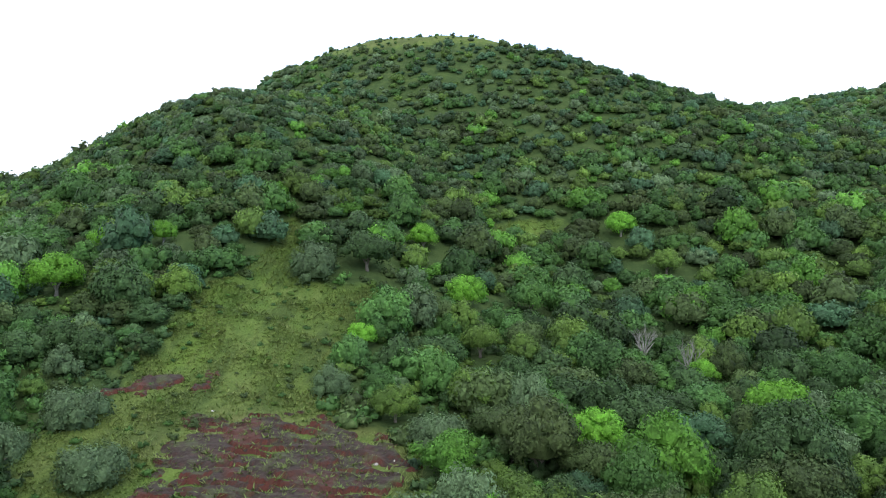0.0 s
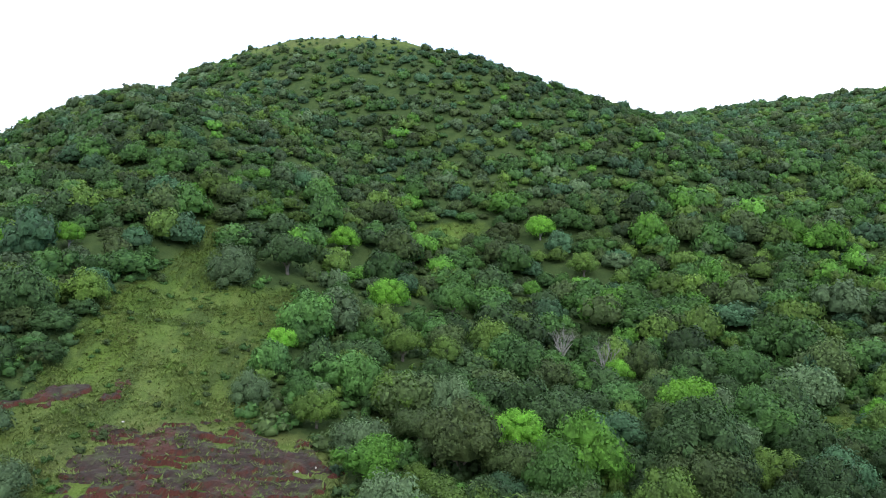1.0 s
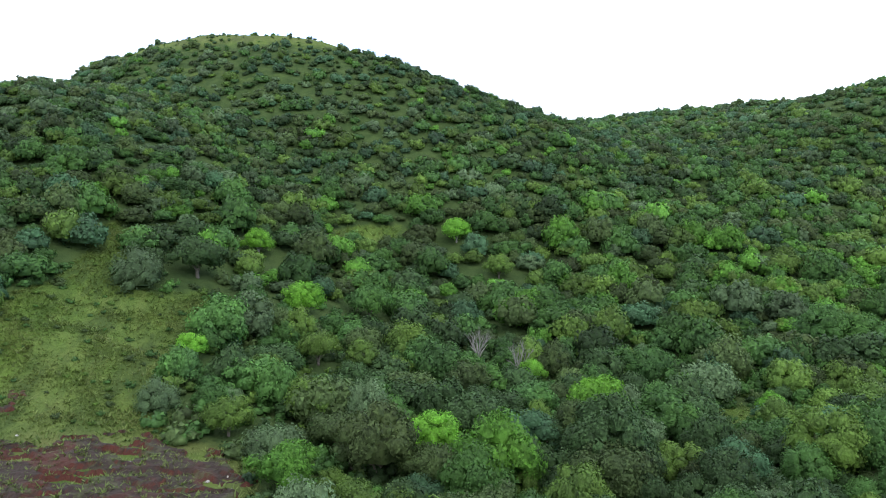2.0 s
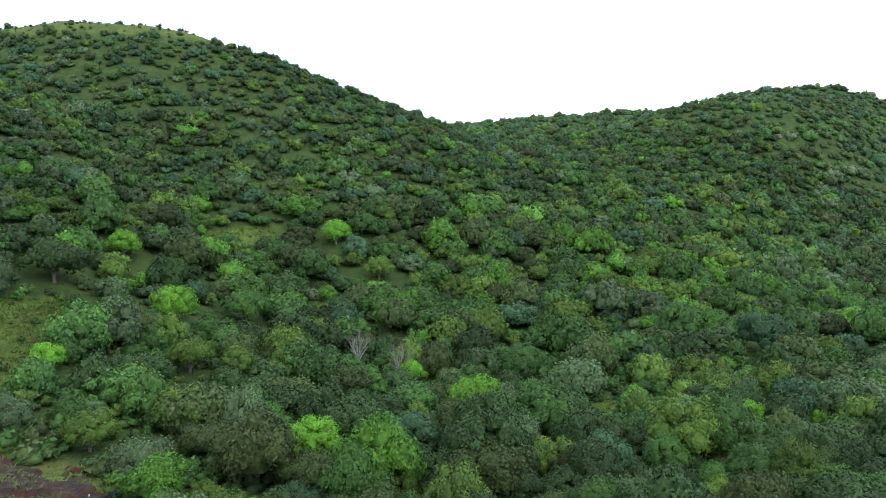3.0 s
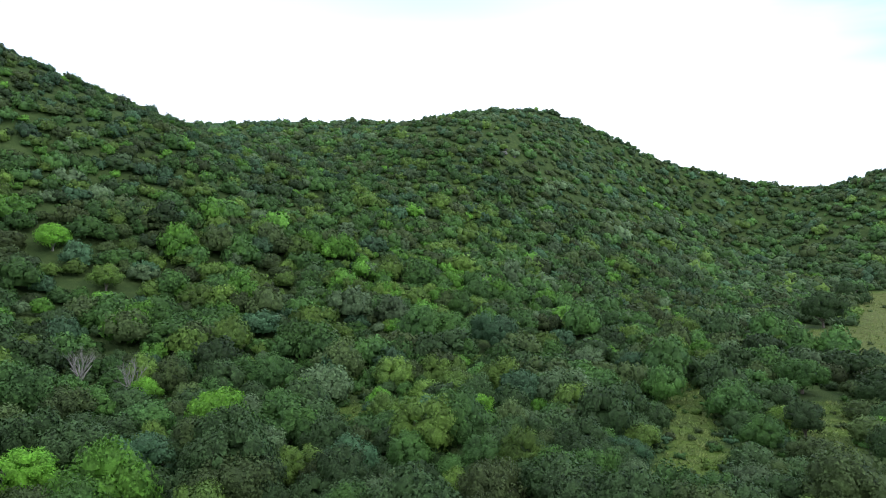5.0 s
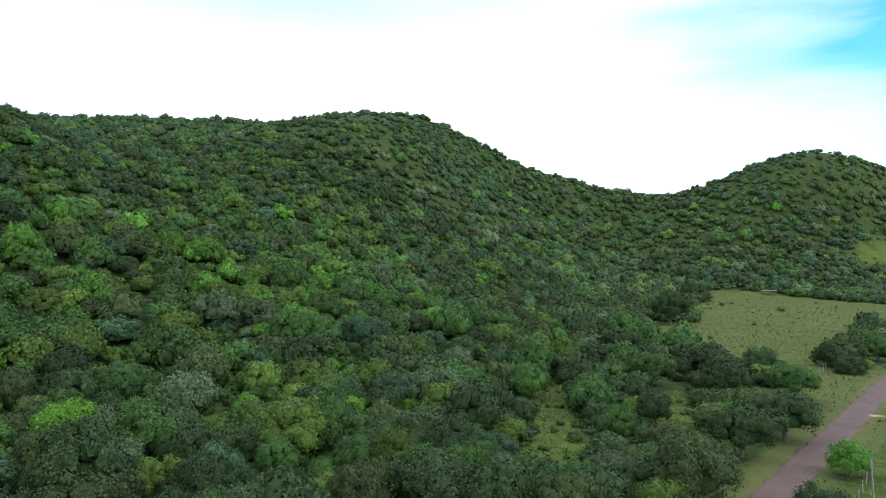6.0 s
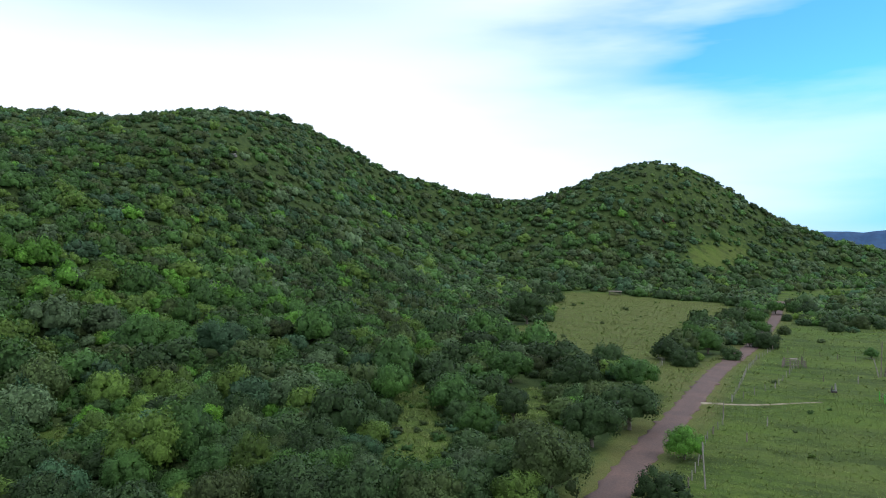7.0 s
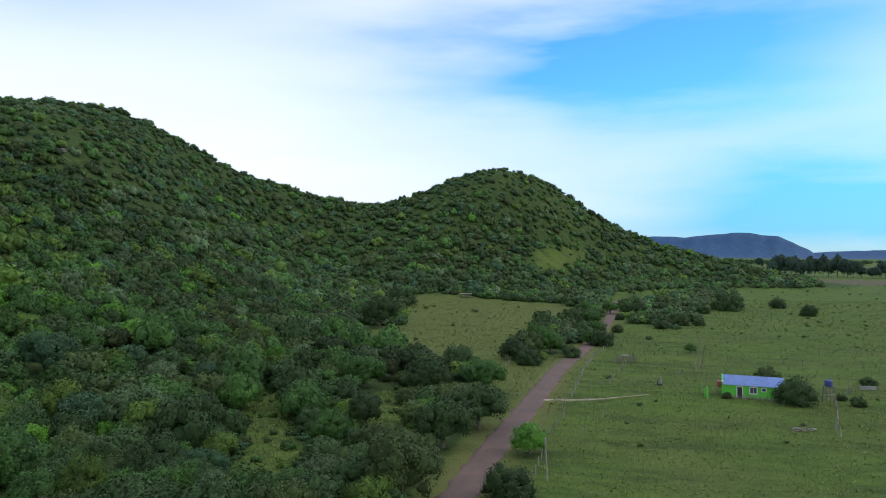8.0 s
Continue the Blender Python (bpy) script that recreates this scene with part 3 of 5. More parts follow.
def crown_arrays(seed, lobes, leaves, leaf, level=1, top=1.3, low=0.3, loose=0.12, puff=0.42):
    """A crown one metre in radius: a dome of rounded foliage lobes, each an uneven core under leaf sprays. Corners, triangles and shading normals."""
    r = np.random.RandomState(seed)
    half = (top - low) / 2
    heart, stretch = np.array((0, 0, low + half)), np.array((1, 1, half))
    k = np.arange(lobes)
    up = 1 - (k + 0.5) / lobes * 1.45 + r.uniform(-0.1, 0.1, lobes)
    up = np.clip(up, -0.5, 0.98)
    turn = k * 2.399963 + r.uniform(-0.35, 0.35, lobes)
    flat = np.sqrt(1 - up * up)
    ways = np.stack([flat * np.cos(turn), flat * np.sin(turn), up], 1)
    radii = puff * r.uniform(0.6, 1.25, lobes)
    centres = heart + ways * stretch * (1 - radii * 0.8)[:, None] * r.uniform(0.66, 1.1, (lobes, 1)) + r.normal(size=(lobes, 3)) * 0.05
    bv, bf = BALLS[level]
    bf = bf[bv[bf].mean(1)[:, 2] > -0.42]
    squash = np.array((1, 1, min(1.0, 0.45 + half * 0.6)))
    verts, faces, normals, count = [heart - (0, 0, 0.15 * half) + bv * 0.62 * stretch * (1, 1, 0.9)], [bf], [bv], len(bv)
    for c, q in zip(centres, radii):
        lump = r.uniform(0.72, 1.1, (len(bv), 1))
        verts.append(c + bv * q * 0.93 * lump * squash)
        out = bv * 0.62 + (c + bv * q - heart) / stretch * 0.45 + r.normal(size=bv.shape) * 0.1
        normals.append(out / np.linalg.norm(out, axis=1, keepdims=True))
        faces.append(bf + count)
        count += len(bv)
    many = leaves * 4
    pick = r.choice(lobes, many, p=radii ** 2 / np.sum(radii ** 2))
    d = r.normal(size=(many, 3))
    d = d / np.linalg.norm(d, axis=1, keepdims=True) + ways[pick] * 0.75 + (0, 0, 0.3)
    d /= np.linalg.norm(d, axis=1, keepdims=True)
    p = centres[pick] + d * radii[pick][:, None] * squash * (0.86 + (0.14 + loose) * r.rand(many, 1) ** 1.6)
    gap = np.linalg.norm((p[:, None] - centres[None]) / squash, axis=2) / radii
    free = np.where(gap.min(1) > 0.8)[0][:leaves]
    d, p, pick, n = d[free], p[free], pick[free], len(free)
    face = d + (0, 0, 0.15) + r.normal(size=(n, 3)) * 0.45
    face /= np.linalg.norm(face, axis=1, keepdims=True)
    a = np.cross(face, r.normal(size=(n, 3)))
    a /= np.linalg.norm(a, axis=1, keepdims=True)
    b = np.cross(face, a)
    size = leaf * r.uniform(0.6, 1.45, (n, 1))
    tri = np.stack([p + a * size * 0.62, p - a * size * 0.4 + b * size * 0.5, p - a * size * 0.38 - b * size * 0.5], 1)
    out = d * 0.6 + (p - heart) / stretch * 0.4 + face * 0.25
    out /= np.linalg.norm(out, axis=1, keepdims=True)
    verts.append(tri.reshape(-1, 3)), normals.append(np.repeat(out, 3, 0))
    faces.append(np.arange(3 * n).reshape(-1, 3) + count)
    verts = np.concatenate(verts)
    verts[:, :2] /= np.percentile(np.hypot(verts[:, 0], verts[:, 1]), 97)
    return verts, np.concatenate(faces), np.concatenate(normals)


def trunk_mesh(seed, limbs, top):
    """A short forked trunk with tapered limbs, for a crown one metre in radius."""
    r = random.Random(seed)
    bm = stick([(0, 0, -0.12), (0.02, 0.01, 0.15), (r.uniform(-0.06, 0.06), r.uniform(-0.06, 0.06), 0.42)], [0.075, 0.055, 0.045], 7)
    for k in range(limbs):
        a = math.tau * k / limbs + r.uniform(-0.4, 0.4)
        h = r.uniform(0.12, 0.36)
        out = r.uniform(0.35, 0.6)
        end = (out * math.cos(a), out * math.sin(a), top * r.uniform(0.6, 0.95))
        mid = (end[0] * 0.45, end[1] * 0.45, h + (end[2] - h) * 0.55)
        stick([(0, 0, h), mid, end], [0.04, 0.028, 0.01], 5, bm)
    return bm


def bare_limb(seed, turn):
    """One leafless limb that forks three times, for a crown one metre in radius."""
    r = random.Random(seed)
    bm = bmesh.new()

    def grow(start, way, length, thick, depth):
        mid = start + way * length * 0.5 + Vector((r.uniform(-1, 1), r.uniform(-1, 1), r.uniform(-0.5, 1))) * length * 0.12
        end = start + way * length + Vector((0, 0, 0.06 * length))
        stick([start, mid, end], [thick, thick * 0.8, thick * 0.5], 4, bm)
        if depth:
            for _ in range(3):
                away = (way + Vector((r.uniform(-0.9, 0.9), r.uniform(-0.9, 0.9), r.uniform(-0.2, 0.5)))).normalized()
                grow(end if r.random() < 0.6 else mid, away, length * r.uniform(0.5, 0.78), thick * 0.5, depth - 1)

    grow(Vector((0, 0, 0.3)), Vector((math.cos(turn) * 0.7, math.sin(turn) * 0.7, 1)).normalized(), 0.5, 0.026, 3)
    return bm


WORDS = {
    "fresh": "leafy tree with a vivid yellow-green crown",
    "bright": "leafy tree with a bright fresh green crown", "lime": "bushy tree with yellowish lime green leaves", "mid": "broad scrub tree with a mid green crown",
    "dark": "dense dark green scrub tree with a rounded crown", "grey": "silvery grey-green bushy tree with soft foliage", "olive": "low olive green shrub with sparse leaves",
    "teal": "spreading tree with blue-green foliage", "brown": "scrub tree with brownish dull leaves", "bare": "leafless grey tree with bleached bare branches"}
MODELS = {}


def plant(x, y, radius, species, r, tall=1.0, group="trees of the valley woods", variant=None, name="tree"):
    """One tree as a thing of its own: an Empty at its foot with trunk and crown."""
    variant = r.randrange(3) if variant is None else variant
    key = (species, variant, name)
    z = float(ground_z(x, y))
    turn = r.uniform(0, 360)
    if key in MODELS:
        first, size0 = MODELS[key]
        k = radius / size0
        ob = copy_thing(first, pose(x, y, z, 0, 0, turn) @ Matrix.Diagonal((k, k, k * tall, 1)))
        return ob
    seed = 100 * SPECIES.index(species) + variant * 7 + len(name) if species in LEAVES else 900 + variant
    ob = new(name)
    part("trunk", trunk_mesh(seed, 5, 0.95), PALE_BARK if species in ("bare", "fresh") else BARK, ob)
    if species == "bare":
        for k in range(6):
            part("limb", bare_limb(seed + 31 * k, math.tau * k / 6 + 0.3), PALE_BARK, ob)
    else:
        low = -0.5 if name == "shrub" else (0.06, 0.0, 0.12)[variant]
        v, f, nrm = crown_arrays(seed, (21, 25, 18)[variant], 2900, 0.062, 1, 1.12 if name == "shrub" else (1.4, 1.65, 1.3)[variant], low, 0.6 if species == "grey" else 0.42, (0.32, 0.29, 0.34)[variant])
        crown = link_mesh("crown", v, f, [LEAVES[species]], smooth=True, normals=nrm)
        crown.parent = ob
    tagged(ob, WORDS[species], "tree" if name == "tree" else "shrub", group)
    ob.matrix_basis = pose(x, y, z, 0, 0, turn) @ Matrix.Diagonal((radius, radius, radius * tall, 1))
    MODELS[key] = (ob, radius)
    return ob


def choose(x, y, r):
    """Which kind grows at a place: patches of one kind, with others mixed in; haze and shade come in by leaf colour."""
    a, b = waves(x, y, 55, 21), waves(x, y, 40, 33)
    # grey and blue-green kinds increase with height, painting haze onto the hills
    high = np.clip((ground_z(x, y) - 30) / 60, 0, 1)
    valley = np.exp(-((x - 118) / 85) ** 2 - ((y - 145) / 62) ** 2)
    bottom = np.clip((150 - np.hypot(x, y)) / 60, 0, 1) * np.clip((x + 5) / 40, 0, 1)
    # this slope's shade is put in as more dark and brownish leaves
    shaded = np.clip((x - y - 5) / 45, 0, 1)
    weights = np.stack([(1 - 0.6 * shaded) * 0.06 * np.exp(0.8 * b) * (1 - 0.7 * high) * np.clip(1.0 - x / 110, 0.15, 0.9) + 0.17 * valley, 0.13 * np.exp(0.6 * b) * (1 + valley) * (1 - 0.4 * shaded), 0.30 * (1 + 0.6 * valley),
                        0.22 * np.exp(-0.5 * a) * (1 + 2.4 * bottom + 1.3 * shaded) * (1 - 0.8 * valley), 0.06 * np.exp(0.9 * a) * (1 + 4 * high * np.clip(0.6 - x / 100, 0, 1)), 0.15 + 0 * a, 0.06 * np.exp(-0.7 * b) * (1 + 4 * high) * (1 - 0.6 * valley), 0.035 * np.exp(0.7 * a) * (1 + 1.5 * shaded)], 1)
    edges = np.cumsum(weights / weights.sum(1, keepdims=True), 1)
    return (r.uniform(size=(len(x), 1)) > edges).sum(1).clip(0, 7)


SPREAD = {"thing": 0.64, "close": 0.65, "near": 0.68, "middle": 0.75, "far": 0.69}   # crown radius, of the spacing
SUNK = {"under": 0.2, "close": 0.2, "near": 0.26, "middle": 0.3, "far": 0.3}
FOLLOW = {"under": 0.0, "close": 0.0, "near": 0.1, "middle": 0.32, "far": 0.34}   # how far a clump leans with its slope


def build_woods():
    r, rr = np.random.RandomState(7), random.Random(7)
    for x, y, radius, species in LANDMARKS:
        where = "bushes of the fields" if y < road_y(x) + 3 else "trees of the valley woods"
        if species == "bare":
            plant(x, y, radius * 1.25, species, rr, 1.3, where)
            continue
        field = where == "bushes of the fields" or bool(inside(x, y, PASTURE))
        plant(x, y, radius, species, rr, 1.0, where, name="shrub" if species == "grey" or (field and species in ("dark", "olive")) else "tree")
    lx, ly, lr = (np.array([row[k] for row in LANDMARKS], float) for k in range(3))
    stuff = {"under": [], "close": [], "near": [], "middle": [], "far": []}
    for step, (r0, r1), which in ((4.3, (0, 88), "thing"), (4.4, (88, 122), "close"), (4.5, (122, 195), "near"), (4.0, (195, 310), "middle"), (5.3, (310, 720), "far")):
        x, y = spread(step, (-330, -170), (720, 560), 40 + int(step * 10))
        d = np.hypot(x, y)
        keep = (d >= r0) & (d < r1) & (np.abs(np.arctan2(x, y) - 0.67) < 1.27)
        x, y = x[keep], y[keep]
        e = 2.0
        z = ground_z(x, y)
        d = np.hypot(x, y)
        rising = (ground_z(x + x / d * e, y + y / d * e) - ground_z(x - x / d * e, y - y / d * e)) / (2 * e)
        chance = (1 - open_ground(x, y)) * (1 - thin_woods(x, y)) * ((rising > np.where(x > 450, -0.3, -0.06)) | (z < 12))
        keep = (r.uniform(size=len(x)) < chance) & (open_ground(x, y) < 0.55) & (d > 30)
        keep &= np.all(np.hypot(x[:, None] - lx, y[:, None] - ly) > lr + 2.5, axis=1)
        x, y, z = x[keep], y[keep], z[keep]
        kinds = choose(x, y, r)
        size = step * np.clip(np.exp(r.normal(0, 0.32, len(x))), 0.55, 1.7) * SPREAD[which] * np.clip(1.12 - z / 165, 0.56, 1) * np.where(thin_woods(x, y) > 0.45, 0.6, 1.0)
        if which == "thing":
            for k in range(len(x)):
                plant(float(x[k]), float(y[k]), float(size[k]), SPECIES[kinds[k]], rr, rr.uniform(0.85, 1.25))
        else:
            stuff[which].append((x, y, z, size, kinds))
    x, y = spread(2.7, (-100, 30), (135, 135), 77)
    keep = (open_ground(x, y) < 0.6) & (np.hypot(x, y) < 130) & (np.hypot(x, y) > 40) & np.all(np.hypot(x[:, None] - lx, y[:, None] - ly) > lr * 0.7, axis=1)
    x, y = x[keep], y[keep]
    under = choose(x, y, r)
    stuff["under"].append((x, y, ground_z(x, y), r.uniform(0.9, 2.1, len(x)), np.where(np.isin(under, (0, 4)), 2, under)))
    models = {"under": [crown_arrays(300 + k, 4, 60, 0.25, 1, 0.95, -0.1, 0.5, 0.45) for k in range(8)],
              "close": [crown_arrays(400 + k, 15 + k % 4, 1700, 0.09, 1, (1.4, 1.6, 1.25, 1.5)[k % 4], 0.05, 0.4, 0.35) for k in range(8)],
              "near": [crown_arrays(500 + k, 11 + k % 3, 620, 0.125, 1, (1.35, 1.55, 1.2, 1.45)[k % 4], 0.12, 0.34, 0.38) for k in range(8)],
              "middle": [crown_arrays(600 + k, 7 + k % 2, 160, 0.185, 1, (1.2, 1.35, 1.1)[k % 3], -0.04, 0.25, 0.46) for k in range(8)],
              "far": [crown_arrays(700 + k, 5, 44, 0.24, 1, (1.1, 1.25)[k % 2], -0.1, 0.2, 0.52) for k in range(8)]}
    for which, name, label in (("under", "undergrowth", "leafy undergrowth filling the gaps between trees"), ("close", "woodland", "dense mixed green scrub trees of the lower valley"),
                               ("near", "woodland", "dense mixed green scrub woodland on the lower slopes"), ("middle", "woodland", "dense green scrub woodland on the hillsides"),
                               ("far", "woodland", "far scrub woodland covering the ridges")):
        x, y, z, size, kinds = (np.concatenate(a) for a in zip(*stuff[which]))
        verts, faces, mats, shade, tone, base = [], [], [], [], [], 0
        gx, gy = (ground_z(x + 3, y) - ground_z(x - 3, y)) / 6, (ground_z(x, y + 3) - ground_z(x, y - 3)) / 6
        pick = r.randint(0, 8, len(x))
        turn = r.uniform(0, math.tau, len(x))
        tall = r.uniform(0.72, 1.25, len(x))
        for k in range(8):
            v, f, nrm = models[which][k]
            at = np.where(pick == k)[0]
            c, s = np.cos(turn[at])[:, None], np.sin(turn[at])[:, None]
            q = size[at][:, None]
            px, py = (v[:, 0] * c - v[:, 1] * s) * q + x[at][:, None], (v[:, 0] * s + v[:, 1] * c) * q + y[at][:, None]
            pz = (v[:, 2] - SUNK[which]) * q * tall[at][:, None] + z[at][:, None]
            pz += FOLLOW[which] * ((px - x[at][:, None]) * gx[at][:, None] + (py - y[at][:, None]) * gy[at][:, None])
            verts.append(np.stack([px, py, pz], 2).reshape(-1, 3))
            shade.append(np.stack([nrm[:, 0] * c - nrm[:, 1] * s, nrm[:, 0] * s + nrm[:, 1] * c, nrm[:, 2] + 0 * c], 2).reshape(-1, 3))
            faces.append((f[None] + (np.arange(len(at)) * len(v))[:, None, None] + base).reshape(-1, 3))
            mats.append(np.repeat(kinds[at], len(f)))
            tone.append(np.repeat(r.uniform(-0.34, 0.34, len(at)), len(v)))
            base += len(at) * len(v)
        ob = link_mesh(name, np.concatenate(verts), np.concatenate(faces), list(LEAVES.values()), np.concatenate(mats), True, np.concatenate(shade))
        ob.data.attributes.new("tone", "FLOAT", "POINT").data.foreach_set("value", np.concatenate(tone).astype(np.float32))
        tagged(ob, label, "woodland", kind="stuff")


build_woods()


# ---- eroded red bank ----
def scar_height(x, y, ring, seed):
    """How far each place lies within the broken edge of a scar, and how high its stepped earth stands."""
    low = min(p[1] for p in ring)
    d = ring_distance(x, y, ring) * np.where(inside(x, y, ring), 1, -1) + 2.0 * waves(x, y, 6, seed) + 0.8 * waves(x, y * 1.8, 1.9, seed + 1) + 0.2 * waves(x, y * 1.5, 0.7, seed + 7) - 0.1
    d = d - 2.2 * np.clip(waves(x * 0.6, y, 5.5, seed + 9) - 0.55, 0, 1) - 0.9 * np.clip((x + 9) / 4, 0, 1) * (waves(x * 0.7, y, 4, seed + 11) > -0.1)
    steps = 0.5 * (y - low) + 0.5 * waves(x * 0.45, y, 8, seed + 2) + 0.22 * waves(x * 0.7, y, 2.6, seed + 3) + 0.06 * waves(x, y, 0.9, seed + 5) + 0.05 * x
    tread = np.floor(steps) + np.clip((steps - np.floor(steps) - 0.8) * 5, 0, 1)
    ledge = (tread - steps) * np.clip(0.55 + 0.6 * waves(x * 0.5, y, 6, seed + 6), 0.08, 1.2)
    z = ground_z(x, y) + np.clip(d, -0.6, 0.3) * 0.4 + (ledge + 0.45) * np.clip(d, 0, 1) + 0.06 * waves(x * 0.6, y, 1.3, seed + 4) + 0.03 * waves(x, y, 0.5, seed + 8)
    return d, z


def build_scar(ring, name, label, seed):
    """Bare red earth with stepped gullies; its rim dips under the turf."""
    xs, ys = [p[0] for p in ring], [p[1] for p in ring]
    gx, gy = np.arange(min(xs) - 3, max(xs) + 3, 0.2), np.arange(min(ys) - 3, max(ys) + 3, 0.2)
    x, y = (a.ravel() for a in np.meshgrid(gx, gy))
    d, z = scar_height(x, y, ring, seed)
    n, m = len(gx), len(gy)
    i = (np.arange(m - 1)[:, None] * n + np.arange(n - 1)).ravel()
    faces = np.stack([i, i + 1, i + n + 1, i + n], 1)
    faces = faces[d[faces].max(1) > -0.8]
    used = np.unique(faces)
    again = np.zeros(len(x), int)
    again[used] = np.arange(len(used))
    ob = link_mesh(name, np.stack([x, y, z], 1)[used], again[faces], [RED_EARTH], smooth=False)
    return tagged(ob, label, "bare earth", kind="structure")


build_scar(SCAR, "eroded_bank", "bare red eroded earth bank with stepped gullies", 50)
build_scar(SMALL_SCAR, "eroded_step", "small red eroded step in the turf", 60)


# ---- grass, stones ----
def build_tufts():
    """Grass tussocks over the open turf, denser and longer on the hillside clearing."""
    r = np.random.RandomState(15)
    spots = []
    for step, low, high, tall in ((0.42, (-50, 38), (5, 150), 0.24), (0.75, (50, -75), (150, 16), 0.17), (1.5, (150, -110), (260, 20), 0.25),
                                  (1.25, (120, 10), (260, 80), 0.3), (2.2, (260, 0), (420, 125), 0.4), (2.4, (260, -200), (480, 5), 0.42), (0.7, (50, 30), (136, 92), 0.26), (1.2, (8, 165), (34, 185), 0.6)):
        x, y = spread(step, low, high, 70 + len(spots))
        keep = (open_ground(x, y) > 0.5) & (np.abs(y - road_y(x)) > 3.2) & (~inside(x, y, SCAR) | (r.uniform(size=len(x)) < 0.35)) & (waves(x, y, 9, 44) + r.uniform(-0.9, 0.9, len(x)) > -0.9)
        x, y = x[keep], y[keep]
        on_earth, stepped = scar_height(x, y, SCAR, 50)
        spots.append(np.stack([x, y, np.where(on_earth > 0.3, stepped, ground_z(x, y)), tall * np.exp(r.normal(0, 0.35, len(x)))], 1))
    x, y, z, h = np.concatenate(spots).T
    blades = 6
    n = len(x) * blades
    x, y, z, h = (np.repeat(a, blades) for a in (x, y, z, h))
    a, lean, wide = r.uniform(0, math.tau, n), r.uniform(0.7, 1.7, n) * h, h * r.uniform(0.12, 0.34, n)
    near = h * r.uniform(0.1, 0.9, n)
    cx, cy = x + np.cos(a) * near, y + np.sin(a) * near
    left = np.stack([cx - np.sin(a) * wide, cy + np.cos(a) * wide, z - 0.02], 1)
    right = np.stack([cx + np.sin(a) * wide, cy - np.cos(a) * wide, z - 0.02], 1)
    tip = np.stack([cx + np.cos(a) * lean, cy + np.sin(a) * lean, z + h * r.uniform(0.35, 1.2, n)], 1)
    up = np.stack([np.cos(a) * 0.35, np.sin(a) * 0.35, np.ones(n)], 1)
    ob = link_mesh("grass", np.stack([left, right, tip], 1).reshape(-1, 3), np.arange(3 * n).reshape(-1, 3), [GRASS], normals=np.repeat(up / np.linalg.norm(up, axis=1, keepdims=True), 3, 0))
    tagged(ob, "green and straw-coloured grass tussocks on open turf", "grass", kind="stuff")


build_tufts()


def build_low_scrub():
    """Knee-high bushes dotted over clearings, glades and pasture."""
    r = np.random.RandomState(23)
    spots = []
    for step, low, high, share, size in ((2.1, (-50, 40), (5, 150), 0.34, 0.55), (2.6, (50, 30), (136, 92), 0.4, 0.8), (9, (140, 15), (410, 120), 0.12, 0.9), (7, (70, -110), (300, 0), 0.08, 0.5), (8, (230, -300), (760, -10), 0.1, 0.8),
                                          (3, (-90, 290), (120, 420), 0.4, 0.6), (6, (470, -20), (620, 140), 0.4, 1.1)):
        x, y = spread(step, low, high, 90 + len(spots))
        keep = ((open_ground(x, y) > 0.4) | (thin_woods(x, y) > 0.3)) & (np.abs(y - road_y(x)) > 4.5) & (~inside(x, y, SCAR)) & (r.uniform(size=len(x)) < share)
        x, y = x[keep], y[keep]
        keep = np.hypot(x - 152, y + 27) > 12
        x, y = x[keep], y[keep]
        spots.append(np.stack([x, y, ground_z(x, y), size * np.exp(r.normal(0, 0.35, len(x)))], 1))
    spots = np.concatenate(spots)
    verts, faces, mats, shade, base = [], [], [], [], 0
    models = [crown_arrays(800 + k, 4, 80, 0.24, 1, 0.85, -0.1, 0.55, 0.45) for k in range(6)]
    for x, y, z, q in spots:
        v, f, nrm = models[r.randint(6)]
        t = r.uniform(0, math.tau)
        c, s = math.cos(t), math.sin(t)
        verts.append(np.stack([(v[:, 0] * c - v[:, 1] * s) * q + x, (v[:, 0] * s + v[:, 1] * c) * q + y, (v[:, 2] - 0.15) * q + z], 1))
        shade.append(np.stack([nrm[:, 0] * c - nrm[:, 1] * s, nrm[:, 0] * s + nrm[:, 1] * c, nrm[:, 2]], 1))
        faces.append(f + base)
        mats.append(np.full(len(f), r.choice([1, 2, 2, 2, 5, 5])))
        base += len(v)
    ob = link_mesh("low_scrub", np.concatenate(verts), np.concatenate(faces), list(LEAVES.values()), np.concatenate(mats), True, np.concatenate(shade))
    tagged(ob, "low grey-green bushes dotted over open turf", "scrub", kind="stuff")


build_low_scrub()


def rock(x, y, size, seed, mat=None):
    r = np.random.RandomState(seed)
    v, f = BALLS[2]
    v = v * (1 + 0.25 * waves(v[:, 0:1] * 3, v[:, 1:2] * 3 + v[:, 2:3] * 2, 4, seed)) * r.uniform(0.6, 1.1, 3) * size
    v[:, 2] *= 0.7
    ob = link_mesh("stone", v, f, [mat or STONE])
    ob.matrix_basis = pose(x, y, float(ground_z(x, y)) + 0.12 * size, 0, 0, r.uniform(0, 360))
    return tagged(ob, "pale grey weathered stone lying on bare earth", "stone", "loose stones")


for k, (x, y, s) in enumerate([(-13.8, 74.3, 0.42), (-8.2, 74.0, 0.36), (-11.4, 76.6, 0.3), (-6.1, 71.2, 0.26), (-5.5, 69.0, 0.24), (-4.4, 72.3, 0.22), (-5.0, 67.2, 0.25), (-3.8, 69.8, 0.2), (-18.7, 77.4, 0.24), (-25.5, 80.2, 0.24)]):
    rock(x, y, s, 200 + k)


